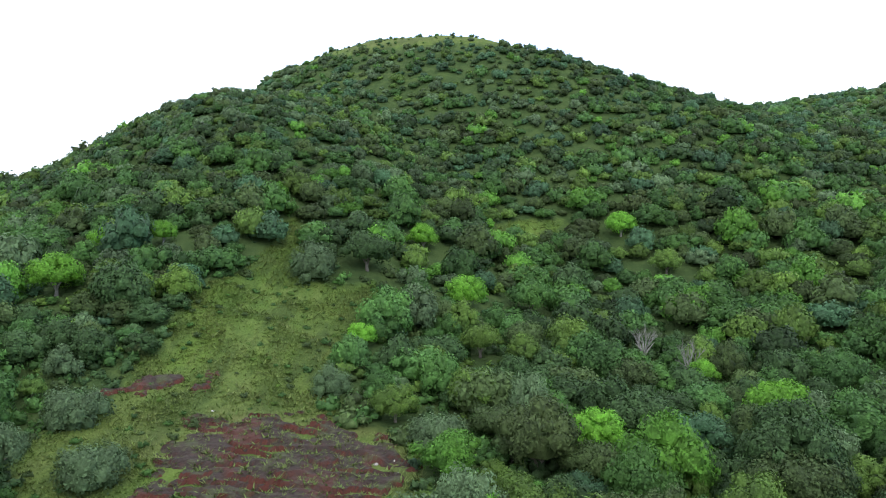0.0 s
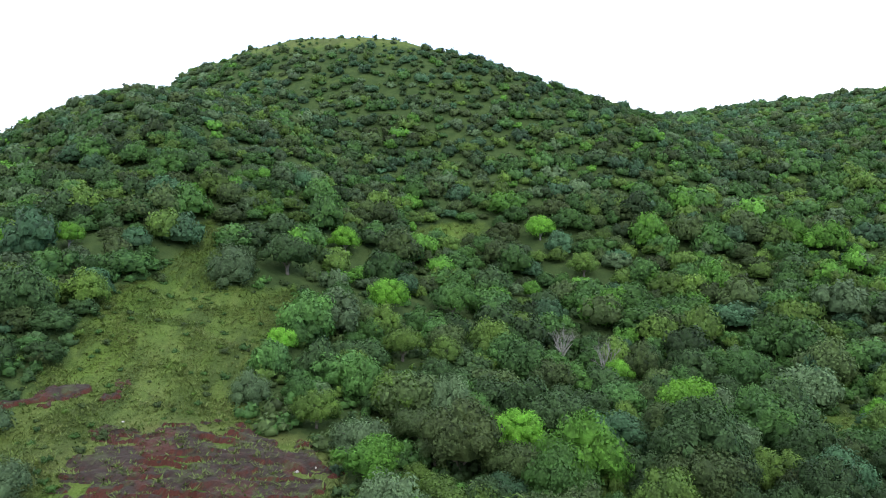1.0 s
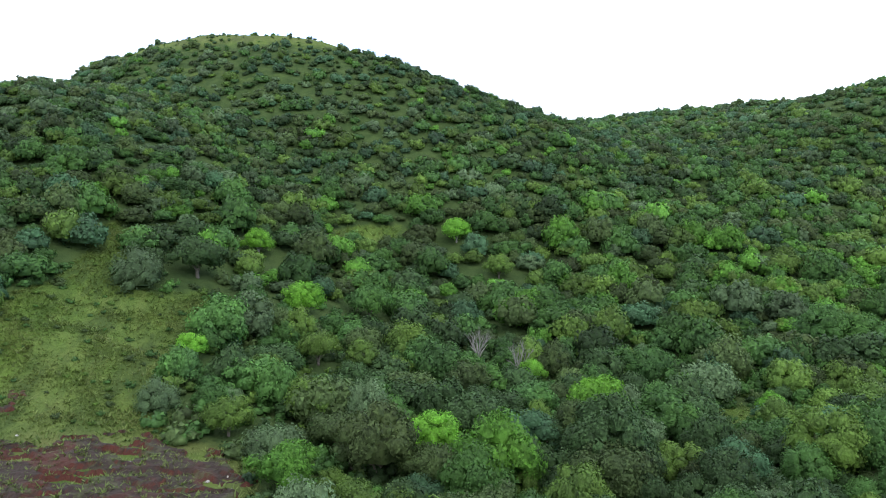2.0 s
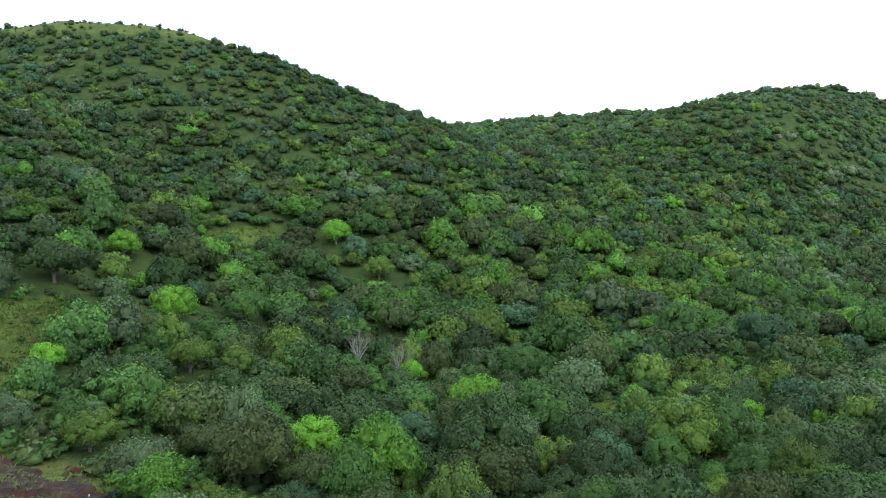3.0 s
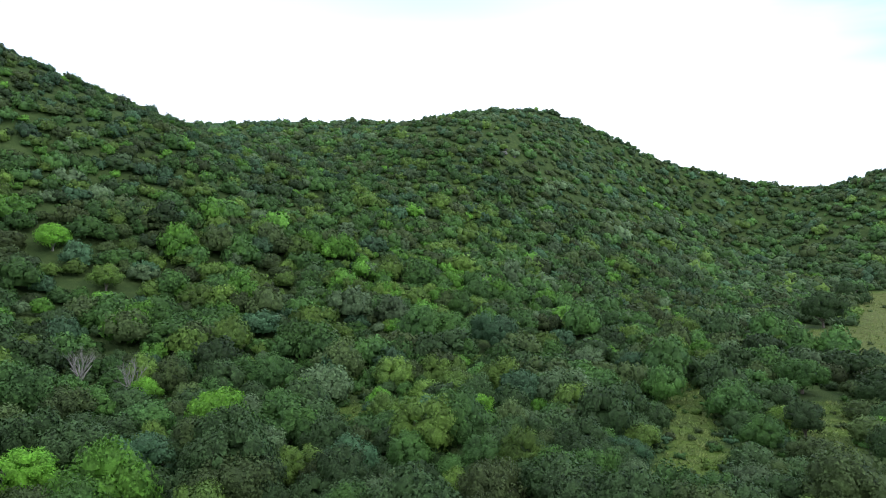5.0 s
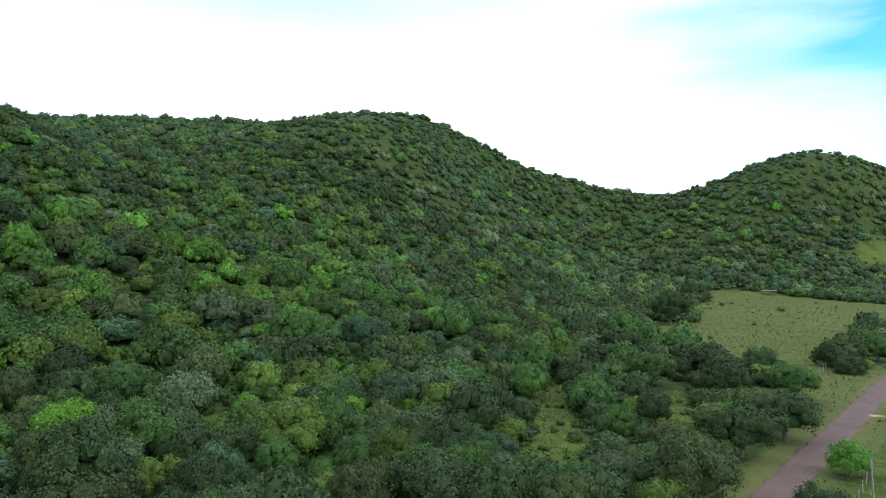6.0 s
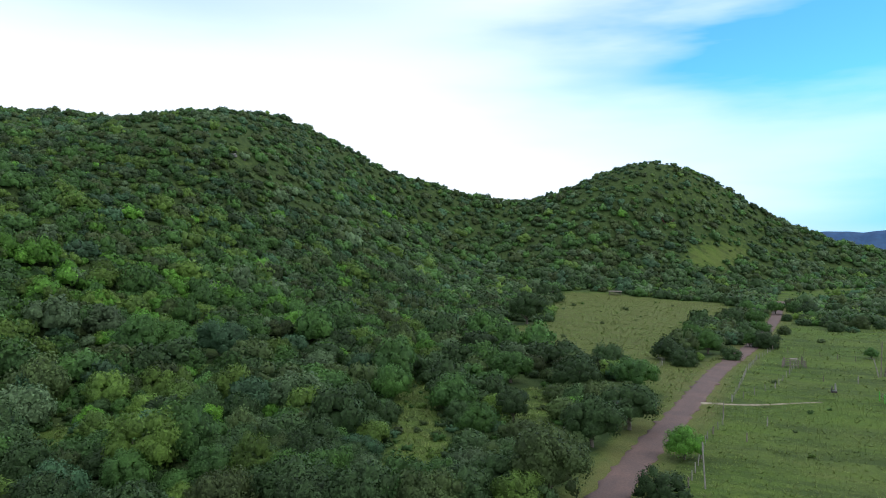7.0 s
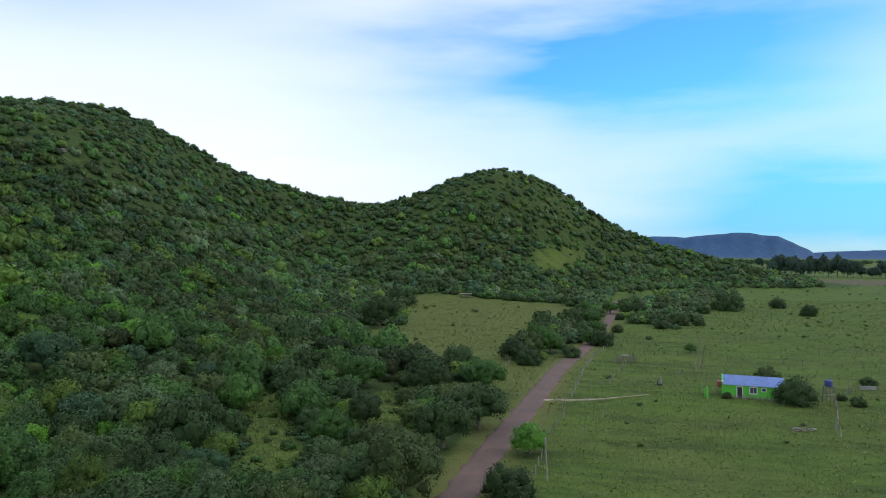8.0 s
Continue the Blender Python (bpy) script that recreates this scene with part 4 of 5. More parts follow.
for k, (dx, dy, s) in enumerate([(0, 0, 2.0), (3, 2, 1.4), (-3, 3, 1.2), (5, -2, 1.0), (1, 5, 1.1)]):
    tagged(rock(OUTCROP[0] + dx, OUTCROP[1] + dy, s, 230 + k, DARK_STONE), "grey rock outcrop standing among scrub on the slope", "rock", "rock outcrop")
build_scar([(HILL_SCAR[0] + dx, HILL_SCAR[1] + dy) for dx, dy in ((-3, -6), (2, -5), (4, 0), (3, 6), (-2, 5), (-4, 0))], "hill_scar", "small bare red patch on the round hill", 64)


# ---- field side ----
def build_track():
    """A pale worn farm track from the road into the field."""
    line = [(131.0, 13.0), (132.2, 10.0), (132.8, 6.5), (135.3, 1.5), (139.5, -3.5), (143.0, -8.0)]
    px, py = [p[0] for p in line], [p[1] for p in line]
    t = np.linspace(0, 1, 60)
    k = np.linspace(0, 1, len(line))
    x0, y0 = np.interp(t, k, px), np.interp(t, k, py)
    x0, y0 = (np.convolve(np.pad(a, 4, mode="edge"), np.ones(9) / 9, "valid") for a in (x0, y0))
    across = np.array([-1.1, -0.8, -0.3, 0.3, 0.8, 1.1])
    rise = np.array([-0.15, 0.05, 0.07, 0.06, 0.05, -0.15])
    wide = (0.8 - 0.6 * t) * (1 + 0.4 * waves(t * 40, t, 5, 3))
    x = (x0[:, None] + across * wide[:, None]).ravel()
    y = (y0[:, None] + 0.2 * across).ravel()
    z = ground_z(x, y) + np.tile(rise, 60)
    i = (np.arange(59)[:, None] * 6 + np.arange(5)).ravel()
    ob = link_mesh("track", np.stack([x, y, z], 1), np.stack([i, i + 6, i + 7, i + 1], 1), [PALE_EARTH], smooth=True)
    tagged(ob, "pale worn farm track leaving the road", "track", kind="structure")


build_track()


def post(x, y, height, thick, mat, parent, r, lean=3.0, name="post"):
    """A slightly crooked wooden post with a rough-cut top."""
    bm = stick([(0, 0, -0.3), (r.uniform(-0.02, 0.02), r.uniform(-0.02, 0.02), height * 0.5), (0, 0, height)], [thick, thick * 0.92, thick * 0.85], 7)
    ob = part(name, bm, mat, parent)
    ob.matrix_basis = pose(x, y, float(ground_z(x, y)), r.uniform(-lean, lean), r.uniform(-lean, lean), r.uniform(0, 360))
    return ob


def build_fence(line, gap, label, mat, height=1.25, thick=0.07, wires=3, seed=1, other=None):
    """Posts along a line, every third one stouter, with wires between them."""
    r = random.Random(seed)
    ob = new("fence")
    places = []
    for (ax, ay), (bx, by) in zip(line, line[1:]):
        n = max(1, round(math.hypot(bx - ax, by - ay) / gap))
        places += [(ax + (bx - ax) * k / n, ay + (by - ay) * k / n) for k in range(n)]
    places.append(line[-1])
    for k, (x, y) in enumerate(places):
        post(x, y, height * r.uniform(0.85, 1.15), thick * (1.5 if k % 4 == 0 else 0.9), other if other and k % 4 == 0 else mat, ob, r, 4)
    for w in range(wires):
        h = height * (0.3 + 0.28 * w)
        points = [(x, y, float(ground_z(x, y)) + h) for x, y in places]
        part("wire", stick(points, [0.007] * len(points), 4), DARK_METAL, ob)
    return tagged(ob, label, "fence")


build_fence([(60.0, 9.6), (90.0, 8.6), (107.0, 8.6), (117.2, 7.2), (128.0, 7.8)], 3.1, "bleached wooden post and wire fence beside the road", PALE_WOOD, seed=2, other=WOOD)
build_fence([(135.0, 6.8), (150.0, 6.2), (170.0, 5.6), (190.0, 4.0), (212.0, 0.5)], 3.6, "wooden post and wire fence along the upper road", PALE_WOOD, seed=3)
build_fence([(148.5, 24.5), (156.2, 23.9), (173.0, 23.6), (180.0, 26.0)], 2.6, "pale wooden post fence at the pasture edge", PALE_WOOD, seed=4)
build_fence([(212.0, 0.5), (200.4, -18.0), (196.0, -30.0), (190.0, -60.0)], 4.2, "thin wire fence across the field", WOOD, seed=5)
build_fence([(135.0, 6.8), (153.2, -0.1), (172.0, -3.0), (186.0, -4.6)], 5.0, "sparse leaning post fence in the field", PALE_WOOD, seed=6, wires=2)


def build_corral():
    """A weathered pen of rough posts and rails."""
    r = random.Random(8)
    ob = new("corral")
    ring = [(181.5, -1.6), (186.0, -2.2), (187.5, -5.8), (183.0, -6.6)]
    for (ax, ay), (bx, by) in zip(ring, ring[1:] + ring[:1]):
        for k in range(3):
            post(ax + (bx - ax) * k / 3, ay + (by - ay) * k / 3, r.uniform(1.5, 2.2), 0.11, WOOD, ob, r, 3)
        for h in (0.5, 1.0, 1.5):
            z = [float(ground_z(*p)) + h for p in ((ax, ay), (bx, by))]
            part("rail", stick([(ax, ay, z[0]), ((ax + bx) / 2, (ay + by) / 2, (z[0] + z[1]) / 2 + 0.05), (bx, by, z[1])], [0.07, 0.06, 0.05], 6), WOOD, ob)
    z = float(ground_z(184, -4))
    part("chute_roof", box(182.6, -4.8, z + 1.8, 184.6, -3.2, z + 1.9), WOOD, ob, "plank roof over the chute")
    tagged(ob, "weathered grey wooden cattle pen with rails", "corral")


build_corral()


def build_poles():
    r = random.Random(12)
    for x, y, h, lean, turn in ((178.1, -20.8, 7.6, 3, 40), (178.9, -21.6, 6.0, 11, 300), (176.5, -20.2, 4.2, 16, 200)):
        ob = new("pole", None)
        part("shaft", stick([(0, 0, -0.4), (0.05, 0.03, h * 0.5), (0, 0.08, h)], [0.13, 0.11, 0.08], 8), PALE_WOOD if h < 5 else WOOD, ob)
        if h > 5:
            part("stub", stick([(0, 0.04, h * 0.78), (0.25, 0.1, h * 0.86), (0.4, 0.15, h * 0.98)], [0.06, 0.05, 0.03], 6), WOOD, ob)
        ob.matrix_basis = pose(x, y, float(ground_z(x, y)), lean, 0, turn)
        tagged(ob, "tall dead tree pole standing bare in the field", "pole", "bare poles")
    for x, y, h in ((166.7, -15.5, 1.6), (118.8, -29.7, 1.4), (126.2, -24.3, 0.5), (166.0, -9.2, 1.2), (119.0, 1.0, 1.5), (108.0, 3.5, 1.3), (117.0, -34.0, 1.5), (185.0, -70.0, 2.2), (84.5, 7.0, 5.2)):
        ob = new("post")
        part("shaft", stick([(0, 0, -0.3), (0.02, 0.01, h * 0.5), (0, 0, h)], [0.09, 0.085, 0.075], 7), WOOD if h < 1.5 else PALE_WOOD, ob)
        ob.matrix_basis = pose(x, y, float(ground_z(x, y)), r.uniform(-5, 5), r.uniform(-5, 5), 0)
        tagged(ob, "lone weathered wooden post standing in grass", "post", "lone posts")


build_poles()


def build_house():
    """A small one-storey house: green walls, white-framed openings, a single-slope sheet roof behind an end parapet."""
    L, D, front, back, t = 11.0, 5.6, 2.4, 3.25, 0.2
    ob = new("house")
    door, win, small = (2.75, 3.65, 0.0, 2.0), (5.05, 6.15, 0.95, 2.0), (7.1, 7.75, 1.45, 1.95)
    wall = bmesh.new()
    edges = [0, door[0], door[1], win[0], win[1], small[0], small[1], L]
    for k, (a, b) in enumerate(zip(edges, edges[1:])):
        hole = {1: door, 3: win, 5: small}.get(k)
        if hole is None:
            box(a, 0, -0.3, b, t, front, 0, wall)
        else:
            if hole[2] > 0:
                box(a, 0, -0.3, b, t, hole[2], 0, wall)
            box(a, 0, hole[3], b, t, front, 0, wall)
    part("front_wall", wall, GREEN_PAINT, ob)

    def side(x0, x1, extra):
        bm = bmesh.new()
        corners = [(t, -0.3), (D, -0.3), (D, back + extra), (t, front + extra)]
        near, far = [bm.verts.new((x0, y, z)) for y, z in corners], [bm.verts.new((x1, y, z)) for y, z in corners]
        bm.faces.new(near[::-1]), bm.faces.new(far)
        for k in range(4):
            bm.faces.new((near[k], near[(k + 1) % 4], far[(k + 1) % 4], far[k]))
        return bm

    part("end_wall", side(0, t, 0.35), GREEN_PAINT, ob, "green end wall with a raised parapet")
    part("end_wall", side(L - t, L, 0), GREEN_PAINT, ob)
    part("back_wall", box(t, D - t, -0.3, L - t, D - 0.003, back, 0), GREEN_PAINT, ob)
    part("coping", box(-0.06, 0.0, front + 0.36, t + 0.06, 0.6, front + 0.52, 0.02), WHITE_PAINT, ob, "pale parapet cap")
    slope = math.atan2(back - front, D)
    for k in range(11):
        bm = bmesh.new()
        x0 = t + 0.02 + k * (L - t + 0.25) / 11
        wide = (L - t + 0.25) / 11 + 0.04
        n = 13
        rows = []
        for y, up in ((-0.4, 0.0), (D + 0.25, 0.0)):
            rows.append([bm.verts.new((x0 + wide * i / (n - 1), y, front + 0.08 + y * math.tan(slope) + 0.03 * math.cos(i * math.pi) + 0.004 * (k % 2))) for i in range(n)])
        for i in range(n - 1):
            bm.faces.new((rows[0][i], rows[0][i + 1], rows[1][i + 1], rows[1][i]))
        bmesh.ops.solidify(bm, geom=bm.faces[:], thickness=0.012)
        part("roof_sheet", bm, ROOF_METAL, ob)
    part("fascia", box(t, -0.06, front - 0.12, L, -0.005, front + 0.02), WHITE_PAINT, ob, "white eaves board")

    def frame_round(hole, w, name):
        bm = bmesh.new()
        x0, x1, z0, z1 = hole
        box(x0 - w, -0.04, z0 if z0 == 0 else z0 - w, x0, 0.06, z1 + w, 0.008, bm)
        box(x1, -0.04, z0 if z0 == 0 else z0 - w, x1 + w, 0.06, z1 + w, 0.008, bm)
        box(x0, -0.04, z1, x1, 0.06, z1 + w, 0.008, bm)
        if z0 > 0:
            box(x0, -0.04, z0 - w, x1, 0.06, z0, 0.008, bm)
        return bm

    opening = part("door", box(door[0] + 0.02, 0.12, 0.02, door[1] - 0.02, 0.17, door[3] - 0.01), INSIDE_SHADE, ob, "door panel coloured near-black for the shadow inside")
    part("door_frame", frame_round(door, 0.12, "door_frame"), WHITE_PAINT, opening, "white door frame")
    for hole, w in ((win, 0.16), (small, 0.12)):
        pane = part("window", box(hole[0], 0.1, hole[2], hole[1], 0.12, hole[3], 0), GLASS, ob, "dark window pane")
        part("window_frame", frame_round(hole, w, "window_frame"), WHITE_PAINT, pane, "white window frame")
        if hole is win:
            mid = (hole[0] + hole[1]) / 2
            part("glazing_bar", box(mid - 0.025, 0.05, hole[2], mid + 0.025, 0.1, hole[3], 0), WHITE_PAINT, pane)
    part("lean_to", box(-0.8, 1.2, 1.5, -0.02, 3.4, 2.6, 0.02), RED_SHEET, ob, "rusty red sheet lean-to")
    for k in range(3):
        part("lean_to_post", stick([(-1.0 + 0.45 * k, 0.75, -0.2), (-1.0 + 0.45 * k, 0.75, 1.52)], [0.06, 0.05], 6), WOOD, ob)
    ob.matrix_basis = pose(144.9, -21.2, float(ground_z(148, -26)), 0, 0, -97.5)
    return tagged(ob, "small bright green rendered house with blue-grey sheet roof", "house")


build_house()


def build_yard():
    r = random.Random(31)
    # green gate pillars with the side fence
    gate = new("side_fence")
    for k, (x, y) in enumerate(((142.0, -18.2), (144.0, -18.0), (146.5, -17.7), (149.0, -17.2))):
        p = part("pillar" if k == 0 else "post", box(-0.17 if k == 0 else -0.07, -0.17 if k == 0 else -0.07, -0.3, 0.17 if k == 0 else 0.07, 0.17 if k == 0 else 0.07, 2.2 if k == 0 else 1.7), GREEN_PAINT, gate)
        p.matrix_basis = pose(x, y, float(ground_z(x, y)), r.uniform(-2, 2), r.uniform(-2, 2), 10)
    for h in (0.6, 1.1, 1.6):
        part("rail", stick([(x, y, float(ground_z(x, y)) + h) for x, y in ((142.0, -18.2), (144.0, -18.0), (146.5, -17.7), (149.0, -17.2))], [0.04] * 4, 5), WOOD, gate)
    tagged(gate, "green painted side fence with a stout pillar", "fence")
    # plank fence before the house
    front = new("plank_fence")
    for k in range(26):
        y = -22.6 - 0.42 * k
        h = r.uniform(0.55, 0.95)
        p = part("plank", box(-0.02, -0.09, -0.1, 0.02, 0.09, h, 0.006), WOOD if r.random() < 0.7 else PALE_WOOD, front)
        p.matrix_basis = pose(143.3 - 0.13 * k * 0.42, y, float(ground_z(143.3, y)), r.uniform(-3, 3), r.uniform(-6, 6), 7)
    for h in (0.3, 0.62):
        part("rail", stick([(143.36, -22.4, float(ground_z(143.4, -22.4)) + h), (141.95, -33.2, float(ground_z(142.0, -33.2)) + h)], [0.035, 0.03], 5), WOOD, front)
    tagged(front, "low ragged plank fence before the house", "fence")
    # water tower
    x, y = 144.4, -39.8
    z = float(ground_z(x, y))
    tower = new("water_tower")
    for sx in (-0.85, 0.85):
        for sy in (-0.85, 0.85):
            part("leg", stick([(sx * 1.15, sy * 1.15, -0.3), (sx, sy, 4.0)], [0.12, 0.1], 7), WOOD, tower)
    for k in range(7):
        h = 0.5 + 0.55 * k
        q = 1.0 - 0.02 * k
        part("slat", box(-1.02, -q - 0.05, h, -0.94, q + 0.05, h + 0.14), PALE_WOOD if k % 2 else WOOD, tower)
        part("slat", box(-q - 0.05, 0.94, h + 0.2, q + 0.05, 1.02, h + 0.34), WOOD, tower)
    part("deck", box(-1.15, -1.15, 4.0, 1.15, 1.15, 4.14, 0.02), WOOD, tower)
    tank = bmesh.new()
    prof = [(0.0, 4.14), (0.86, 4.14), (0.92, 4.3), (0.92, 4.75), (0.97, 4.8), (0.92, 4.86), (0.9, 5.45), (0.72, 5.68), (0.3, 5.8), (0.3, 5.9), (0.0, 5.92)]
    rings = [[tank.verts.new((q * math.cos(math.tau * k / 20), q * math.sin(math.tau * k / 20), h)) for k in range(20)] for q, h in prof[1:-1]]
    for low, high in zip(rings, rings[1:]):
        for k in range(20):
            tank.faces.new((low[k], low[(k + 1) % 20], high[(k + 1) % 20], high[k]))
    tank.faces.new(rings[-1]), tank.faces.new(rings[0][::-1])
    part("tank", tank, BLUE_PLASTIC, tower, "round dark blue water tank")
    tower.matrix_basis = pose(x, y, z, 0, 0, 12) @ Matrix.Scale(0.74, 4)
    tagged(tower, "slatted wooden tower carrying a blue water tank", "water tower")
    build_fence([(141.6, -40.2), (133.0, -38.0), (126.0, -36.2), (119.5, -34.0)], 2.4, "bleached leaning fence posts below the water tower", PALE_WOOD, 1.5, 0.1, 1, 41, WOOD)
    build_fence([(146.0, -41.5), (152.0, -45.0), (158.0, -48.0)], 2.2, "rough yard fence behind the water tower", WOOD, 1.2, 0.08, 2, 42)
    # concrete trough wall with a hedge
    wall = new("low_wall")
    part("wall", box(-0.15, -1.7, -0.3, 0.15, 1.7, 0.6, 0.02), CONCRETE, wall)
    part("cap", box(-0.22, -1.75, 0.6, 0.22, 1.75, 0.68, 0.02), CONCRETE, wall)
    wall.matrix_basis = pose(160.4, -51.6, float(ground_z(160, -52)), 0, 0, 12)
    tagged(wall, "low grey concrete yard wall", "wall")
    # old pump with an upright and a wheel
    pump = new("farm_pump")
    part("base", box(-0.5, -0.4, -0.1, 0.5, 0.4, 0.35, 0.04), DARK_METAL, pump)
    part("body", stick([(0.25, 0, 0.3), (0.25, 0.02, 1.0), (0.2, 0, 1.75)], [0.2, 0.17, 0.12], 9), CONCRETE, pump, "grey upright casing")
    wheel = bmesh.new()
    bmesh.ops.create_cone(wheel, cap_ends=True, segments=18, radius1=0.5, radius2=0.5, depth=0.14)
    bmesh.ops.inset_region(wheel, faces=[f for f in wheel.faces if len(f.verts) > 4], thickness=0.1, depth=-0.04)
    w = part("wheel", wheel, DARK_METAL, pump, "dark iron wheel")
    w.matrix_basis = pose(-0.35, 0, 0.75, 90, 0, 70)
    pump.matrix_basis = pose(153.9, -10.3, float(ground_z(153.9, -10.3)), 0, 0, -80)
    tagged(pump, "old dark iron farm pump standing in grass", "pump")
    # pile of cut branches
    pile = new("branch_pile")
    for k in range(22):
        a, x0, y0 = r.uniform(0, math.tau), r.uniform(-1.9, 1.9), r.uniform(-0.8, 0.8)
        h = 0.1 + 0.5 * max(0, 1 - abs(x0) / 2) * r.random()
        l = r.uniform(0.5, 1.2)
        part("branch", stick([(x0 - l * math.cos(a), y0 - l * math.sin(a) * 0.5, h), (x0, y0, h + 0.12), (x0 + l * math.cos(a), y0 + l * math.sin(a) * 0.5, h - 0.05)], [0.06, 0.05, 0.02], 5), PALE_WOOD if k % 3 else WOOD, pile)
    pile.matrix_basis = pose(119.5, -29.2, float(ground_z(119.5, -29.2)), 0, 0, -70)
    tagged(pile, "heap of cut branches lying in the grass", "branches")
    # pasture shelter at the wood's edge
    shed = new("shelter")
    for sx in (-3.2, 0, 3.2):
        for sy in (-1.4, 1.4):
            part("post", stick([(sx, sy, -0.3), (sx, sy, 2.2 + 0.2 * (sy > 0))], [0.13, 0.11], 6), WOOD, shed)
    roof = box(-3.7, -1.9, 2.2, 3.7, 1.9, 2.3)
    bmesh.ops.rotate(roof, verts=roof.verts, cent=(0, 0, 2.2), matrix=Matrix.Rotation(radians(4), 3, "X"))
    part("roof", roof, BARK, shed)
    for h in (0.5, 1.0, 1.5):
        part("rail", stick([(-3.2, -1.45, h), (0, -1.5, h + 0.05), (3.2, -1.45, h)], [0.08, 0.07, 0.06], 6), WOOD, shed)
    shed.matrix_basis = pose(404.0, 82.0, float(ground_z(404, 82)), 0, 0, -75)
    tagged(shed, "dark open wooden shelter at the pasture edge", "shelter")


build_yard()


# ---- distance ----
def build_far_tree_row():
    """Tall windbreak trees beyond the fields."""
    r = random.Random(51)
    v, f, n1 = crown_arrays(960, 16, 700, 0.16, 1, 2.3, 0.15, 0.2)
    v2, f2, n2 = crown_arrays(961, 13, 700, 0.16, 1, 2.0, 0.1, 0.2)
    first = {}
    spots = []
    for k in range(30):
        a, d = radians(101.2 + 0.42 * k + r.uniform(-0.15, 0.15)), 1090 + r.uniform(-45, 45)
        spots.append((d * math.sin(a), d * math.cos(a), r.uniform(6.8, 9.5)))
    for az, d, q in ((98.9, 760, 5), (99.6, 900, 7), (100.1, 905, 6), (96.5, 1500, 7), (97.1, 1510, 8), (97.7, 1490, 7), (98.4, 1520, 7), (102.4, 1700, 9), (100.9, 1680, 8)):
        spots.append((d * math.sin(radians(az)), d * math.cos(radians(az)), q))
    for k, (x, y, q) in enumerate(spots):
        m = pose(x, y, float(ground_z(x, y)) - 0.5, 0, 0, r.uniform(0, 360)) @ Matrix.Diagonal((q, q, q * (1.5 if q > 7.5 else 1.0) * r.uniform(0.8, 1.1), 1))
        key = k % 2
        if key in first:
            ob = copy_thing(first[key], m)
            ob.scale = m.to_scale()
            continue
        ob = new("windbreak_tree")
        part("trunk", stick([(0, 0, -0.1), (0.03, 0.02, 0.6), (0, 0, 1.6)], [0.07, 0.055, 0.03], 7), PALE_BARK, ob)
        crown = link_mesh("crown", v if key else v2, f if key else f2, [HAZY_LEAVES], smooth=True, normals=n1 if key else n2)
        crown.parent = ob
        ob.matrix_basis = m
        tagged(ob, "tall dark windbreak tree with a pale trunk", "tree", "windbreak trees beyond the fields")
        first[key] = ob


build_far_tree_row()


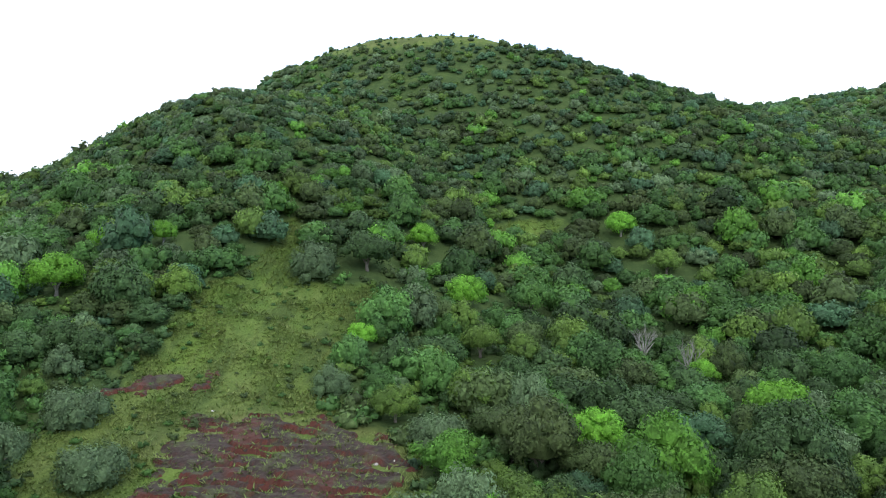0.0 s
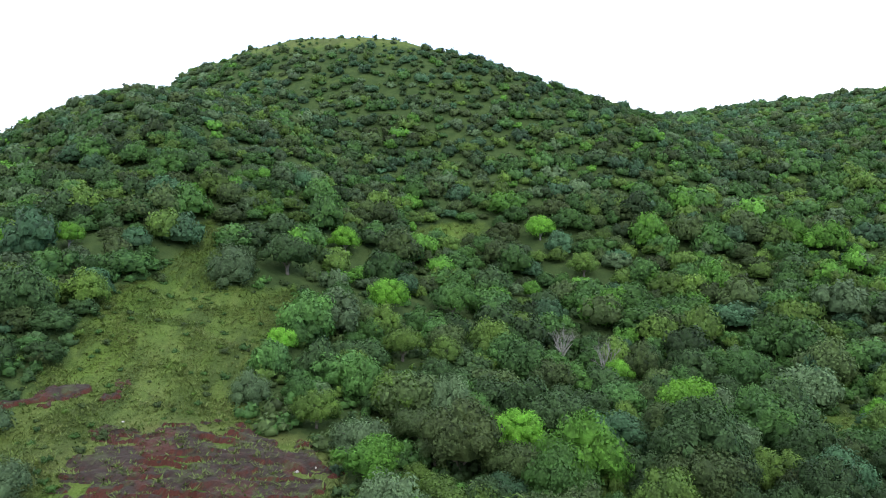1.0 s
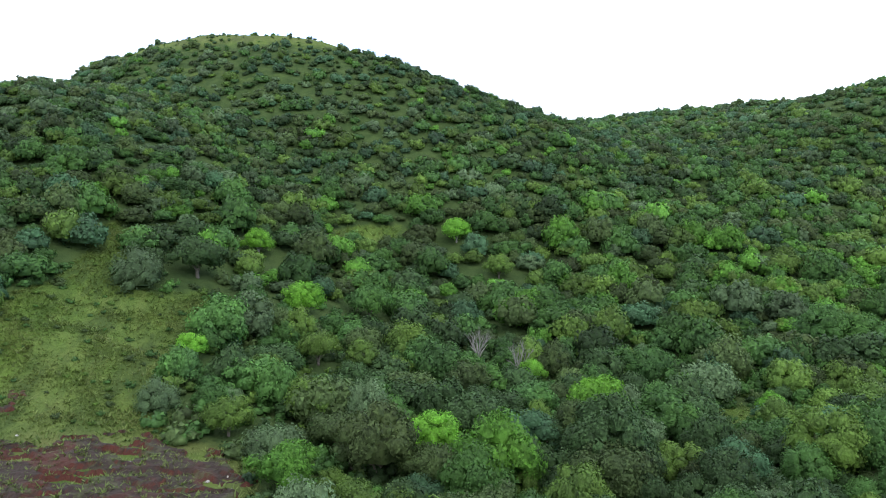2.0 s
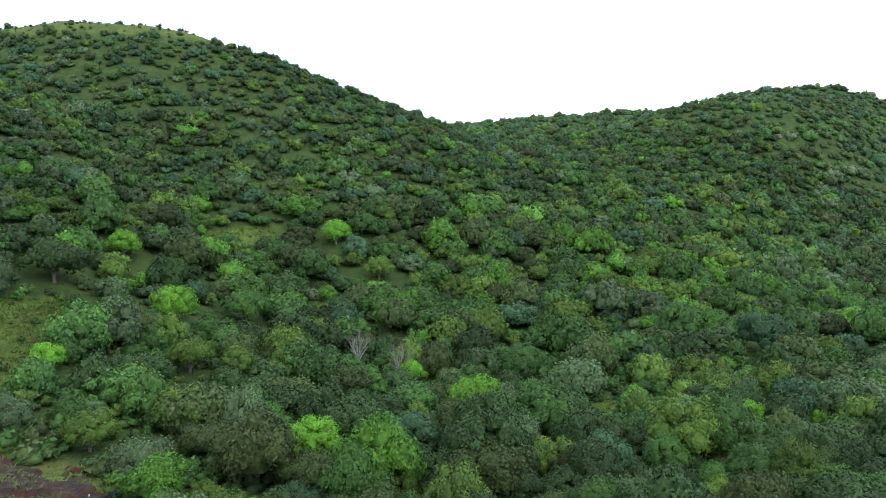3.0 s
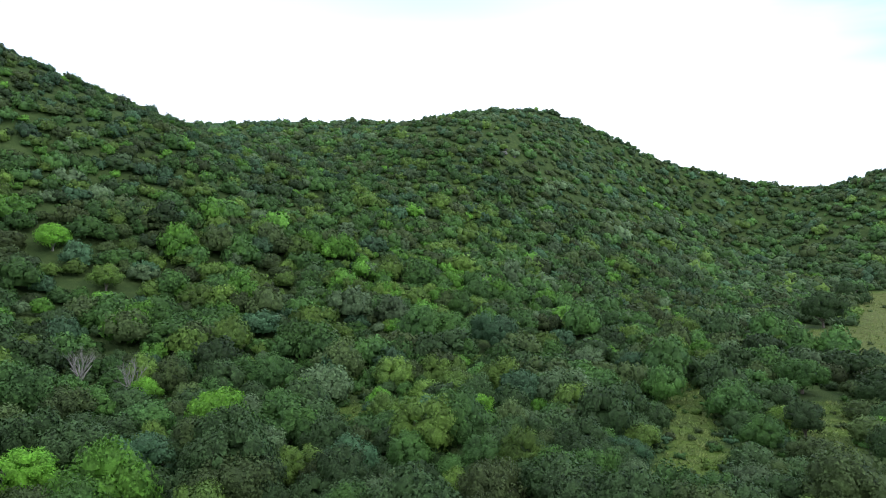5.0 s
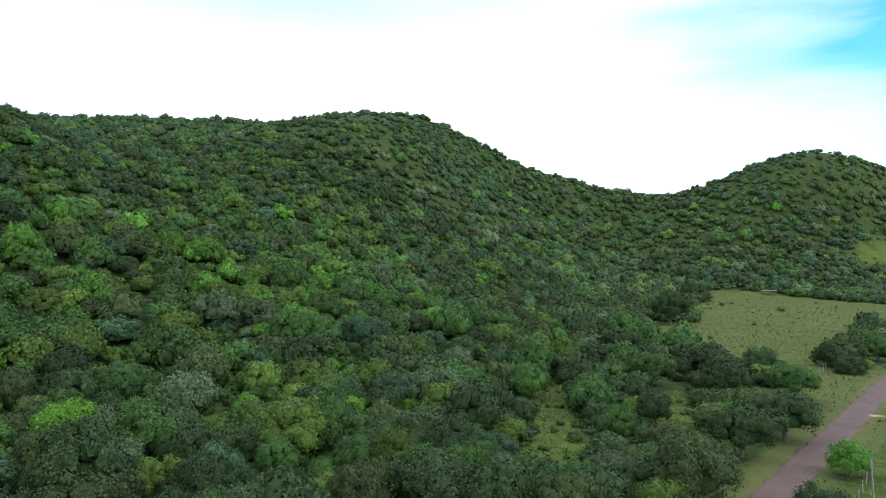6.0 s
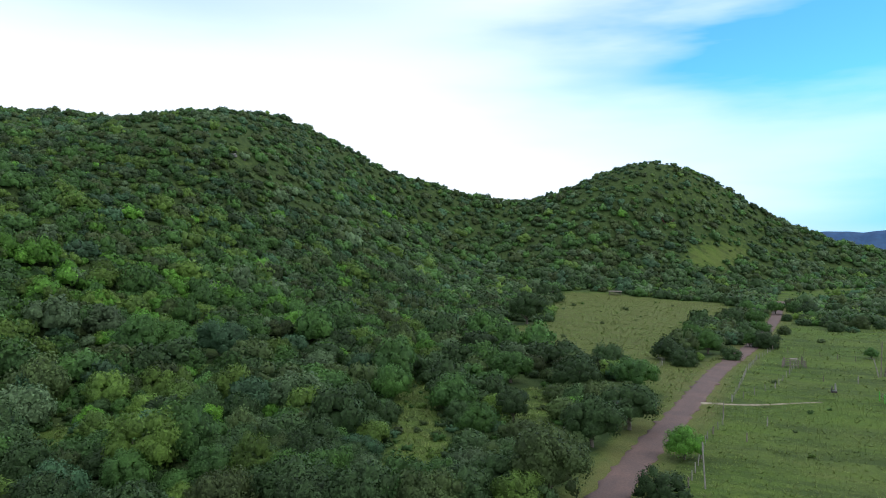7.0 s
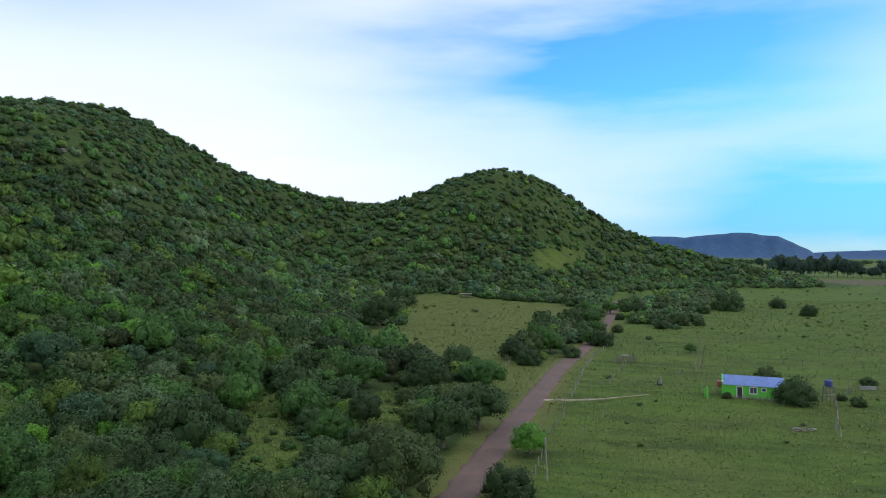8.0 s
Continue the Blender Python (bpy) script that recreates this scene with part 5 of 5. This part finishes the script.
def build_far_groves():
    """Dark clumps of trees scattered over the far plain."""
    r = np.random.RandomState(61)
    v, f, nrm = crown_arrays(970, 6, 60, 0.25, 1, 1.1, 0.1)
    verts, faces, shade, base = [], [], [], 0
    for az, d, wide, n in ((94.5, 1900, 60, 8), (96.2, 2300, 110, 14), (98.0, 1750, 60, 9), (99.3, 2500, 140, 18), (101.0, 2100, 80, 10), (103.2, 2300, 150, 20), (106.0, 2000, 160, 22), (109.5, 2300, 200, 24), (112.0, 1800, 120, 14)):
        for _ in range(n):
            a, e = radians(az) + r.uniform(-wide, wide) / d, d + r.uniform(-25, 25)
            q = r.uniform(7, 13)
            x, y = e * math.sin(a), e * math.cos(a)
            verts.append(v * (q * 1.3, q * 1.3, q) + (x, y, float(ground_z(x, y)) - 1))
            faces.append(f + base)
            shade.append(nrm)
            base += len(v)
    ob = link_mesh("far_grove", np.concatenate(verts), np.concatenate(faces), [LEAVES["dark"]], smooth=True, normals=np.concatenate(shade))
    tagged(ob, "dark tree clumps scattered over the far plain", "trees", kind="stuff")


build_far_groves()


def build_far_hills():
    """A flat-topped wooded hill and low ridges on the horizon, with haze painted in."""
    # distance haze is put into this colour: blue over a green wooded slope
    hazed_wood = rough_material("haze_blue_wooded_slope", (0.014, 0.058, 0.155), (0.02, 0.07, 0.155), 0.004, 0.95, bump=0.2, spread=0.0, fine=8.0)

    def ridge(name, label, distance, start, end, profile, deep):
        n, m = 90, 14
        az = np.linspace(start, end, n)
        high = np.interp(az, [p[0] for p in profile], [p[1] for p in profile])
        high = high + np.where(high > 8, 1.6, 0) * waves(az * 14, az, 18, 77)
        s = np.linspace(0, 1, m)
        rise = np.where(s < 0.55, (s / 0.55) ** 1.6, np.cos((s - 0.55) / 0.45 * math.pi / 2) ** 0.6)
        rad = np.radians(az)[:, None]
        dist = distance + deep * s[None] + 25 * waves(az[:, None] * 14, s[None] * 3, 25, 78)
        verts = np.stack([np.sin(rad) * dist, np.cos(rad) * dist, high[:, None] * rise[None] + 17.0], 2).reshape(-1, 3)
        i = (np.arange(n - 1)[:, None] * m + np.arange(m - 1)).ravel()
        ob = link_mesh(name, verts, np.stack([i, i + m, i + m + 1, i + 1], 1), [hazed_wood], smooth=True)
        tagged(ob, label, "hill", kind="structure")

    ridge("backdrop_mesa", "distant flat-topped wooded hill, distance haze in its blue colour", 4150, 88, 105.0,
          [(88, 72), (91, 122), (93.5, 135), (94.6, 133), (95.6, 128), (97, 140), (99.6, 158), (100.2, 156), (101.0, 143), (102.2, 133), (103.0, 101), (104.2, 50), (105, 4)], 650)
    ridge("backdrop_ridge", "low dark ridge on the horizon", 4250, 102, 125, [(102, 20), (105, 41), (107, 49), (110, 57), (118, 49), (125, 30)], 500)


build_far_hills()
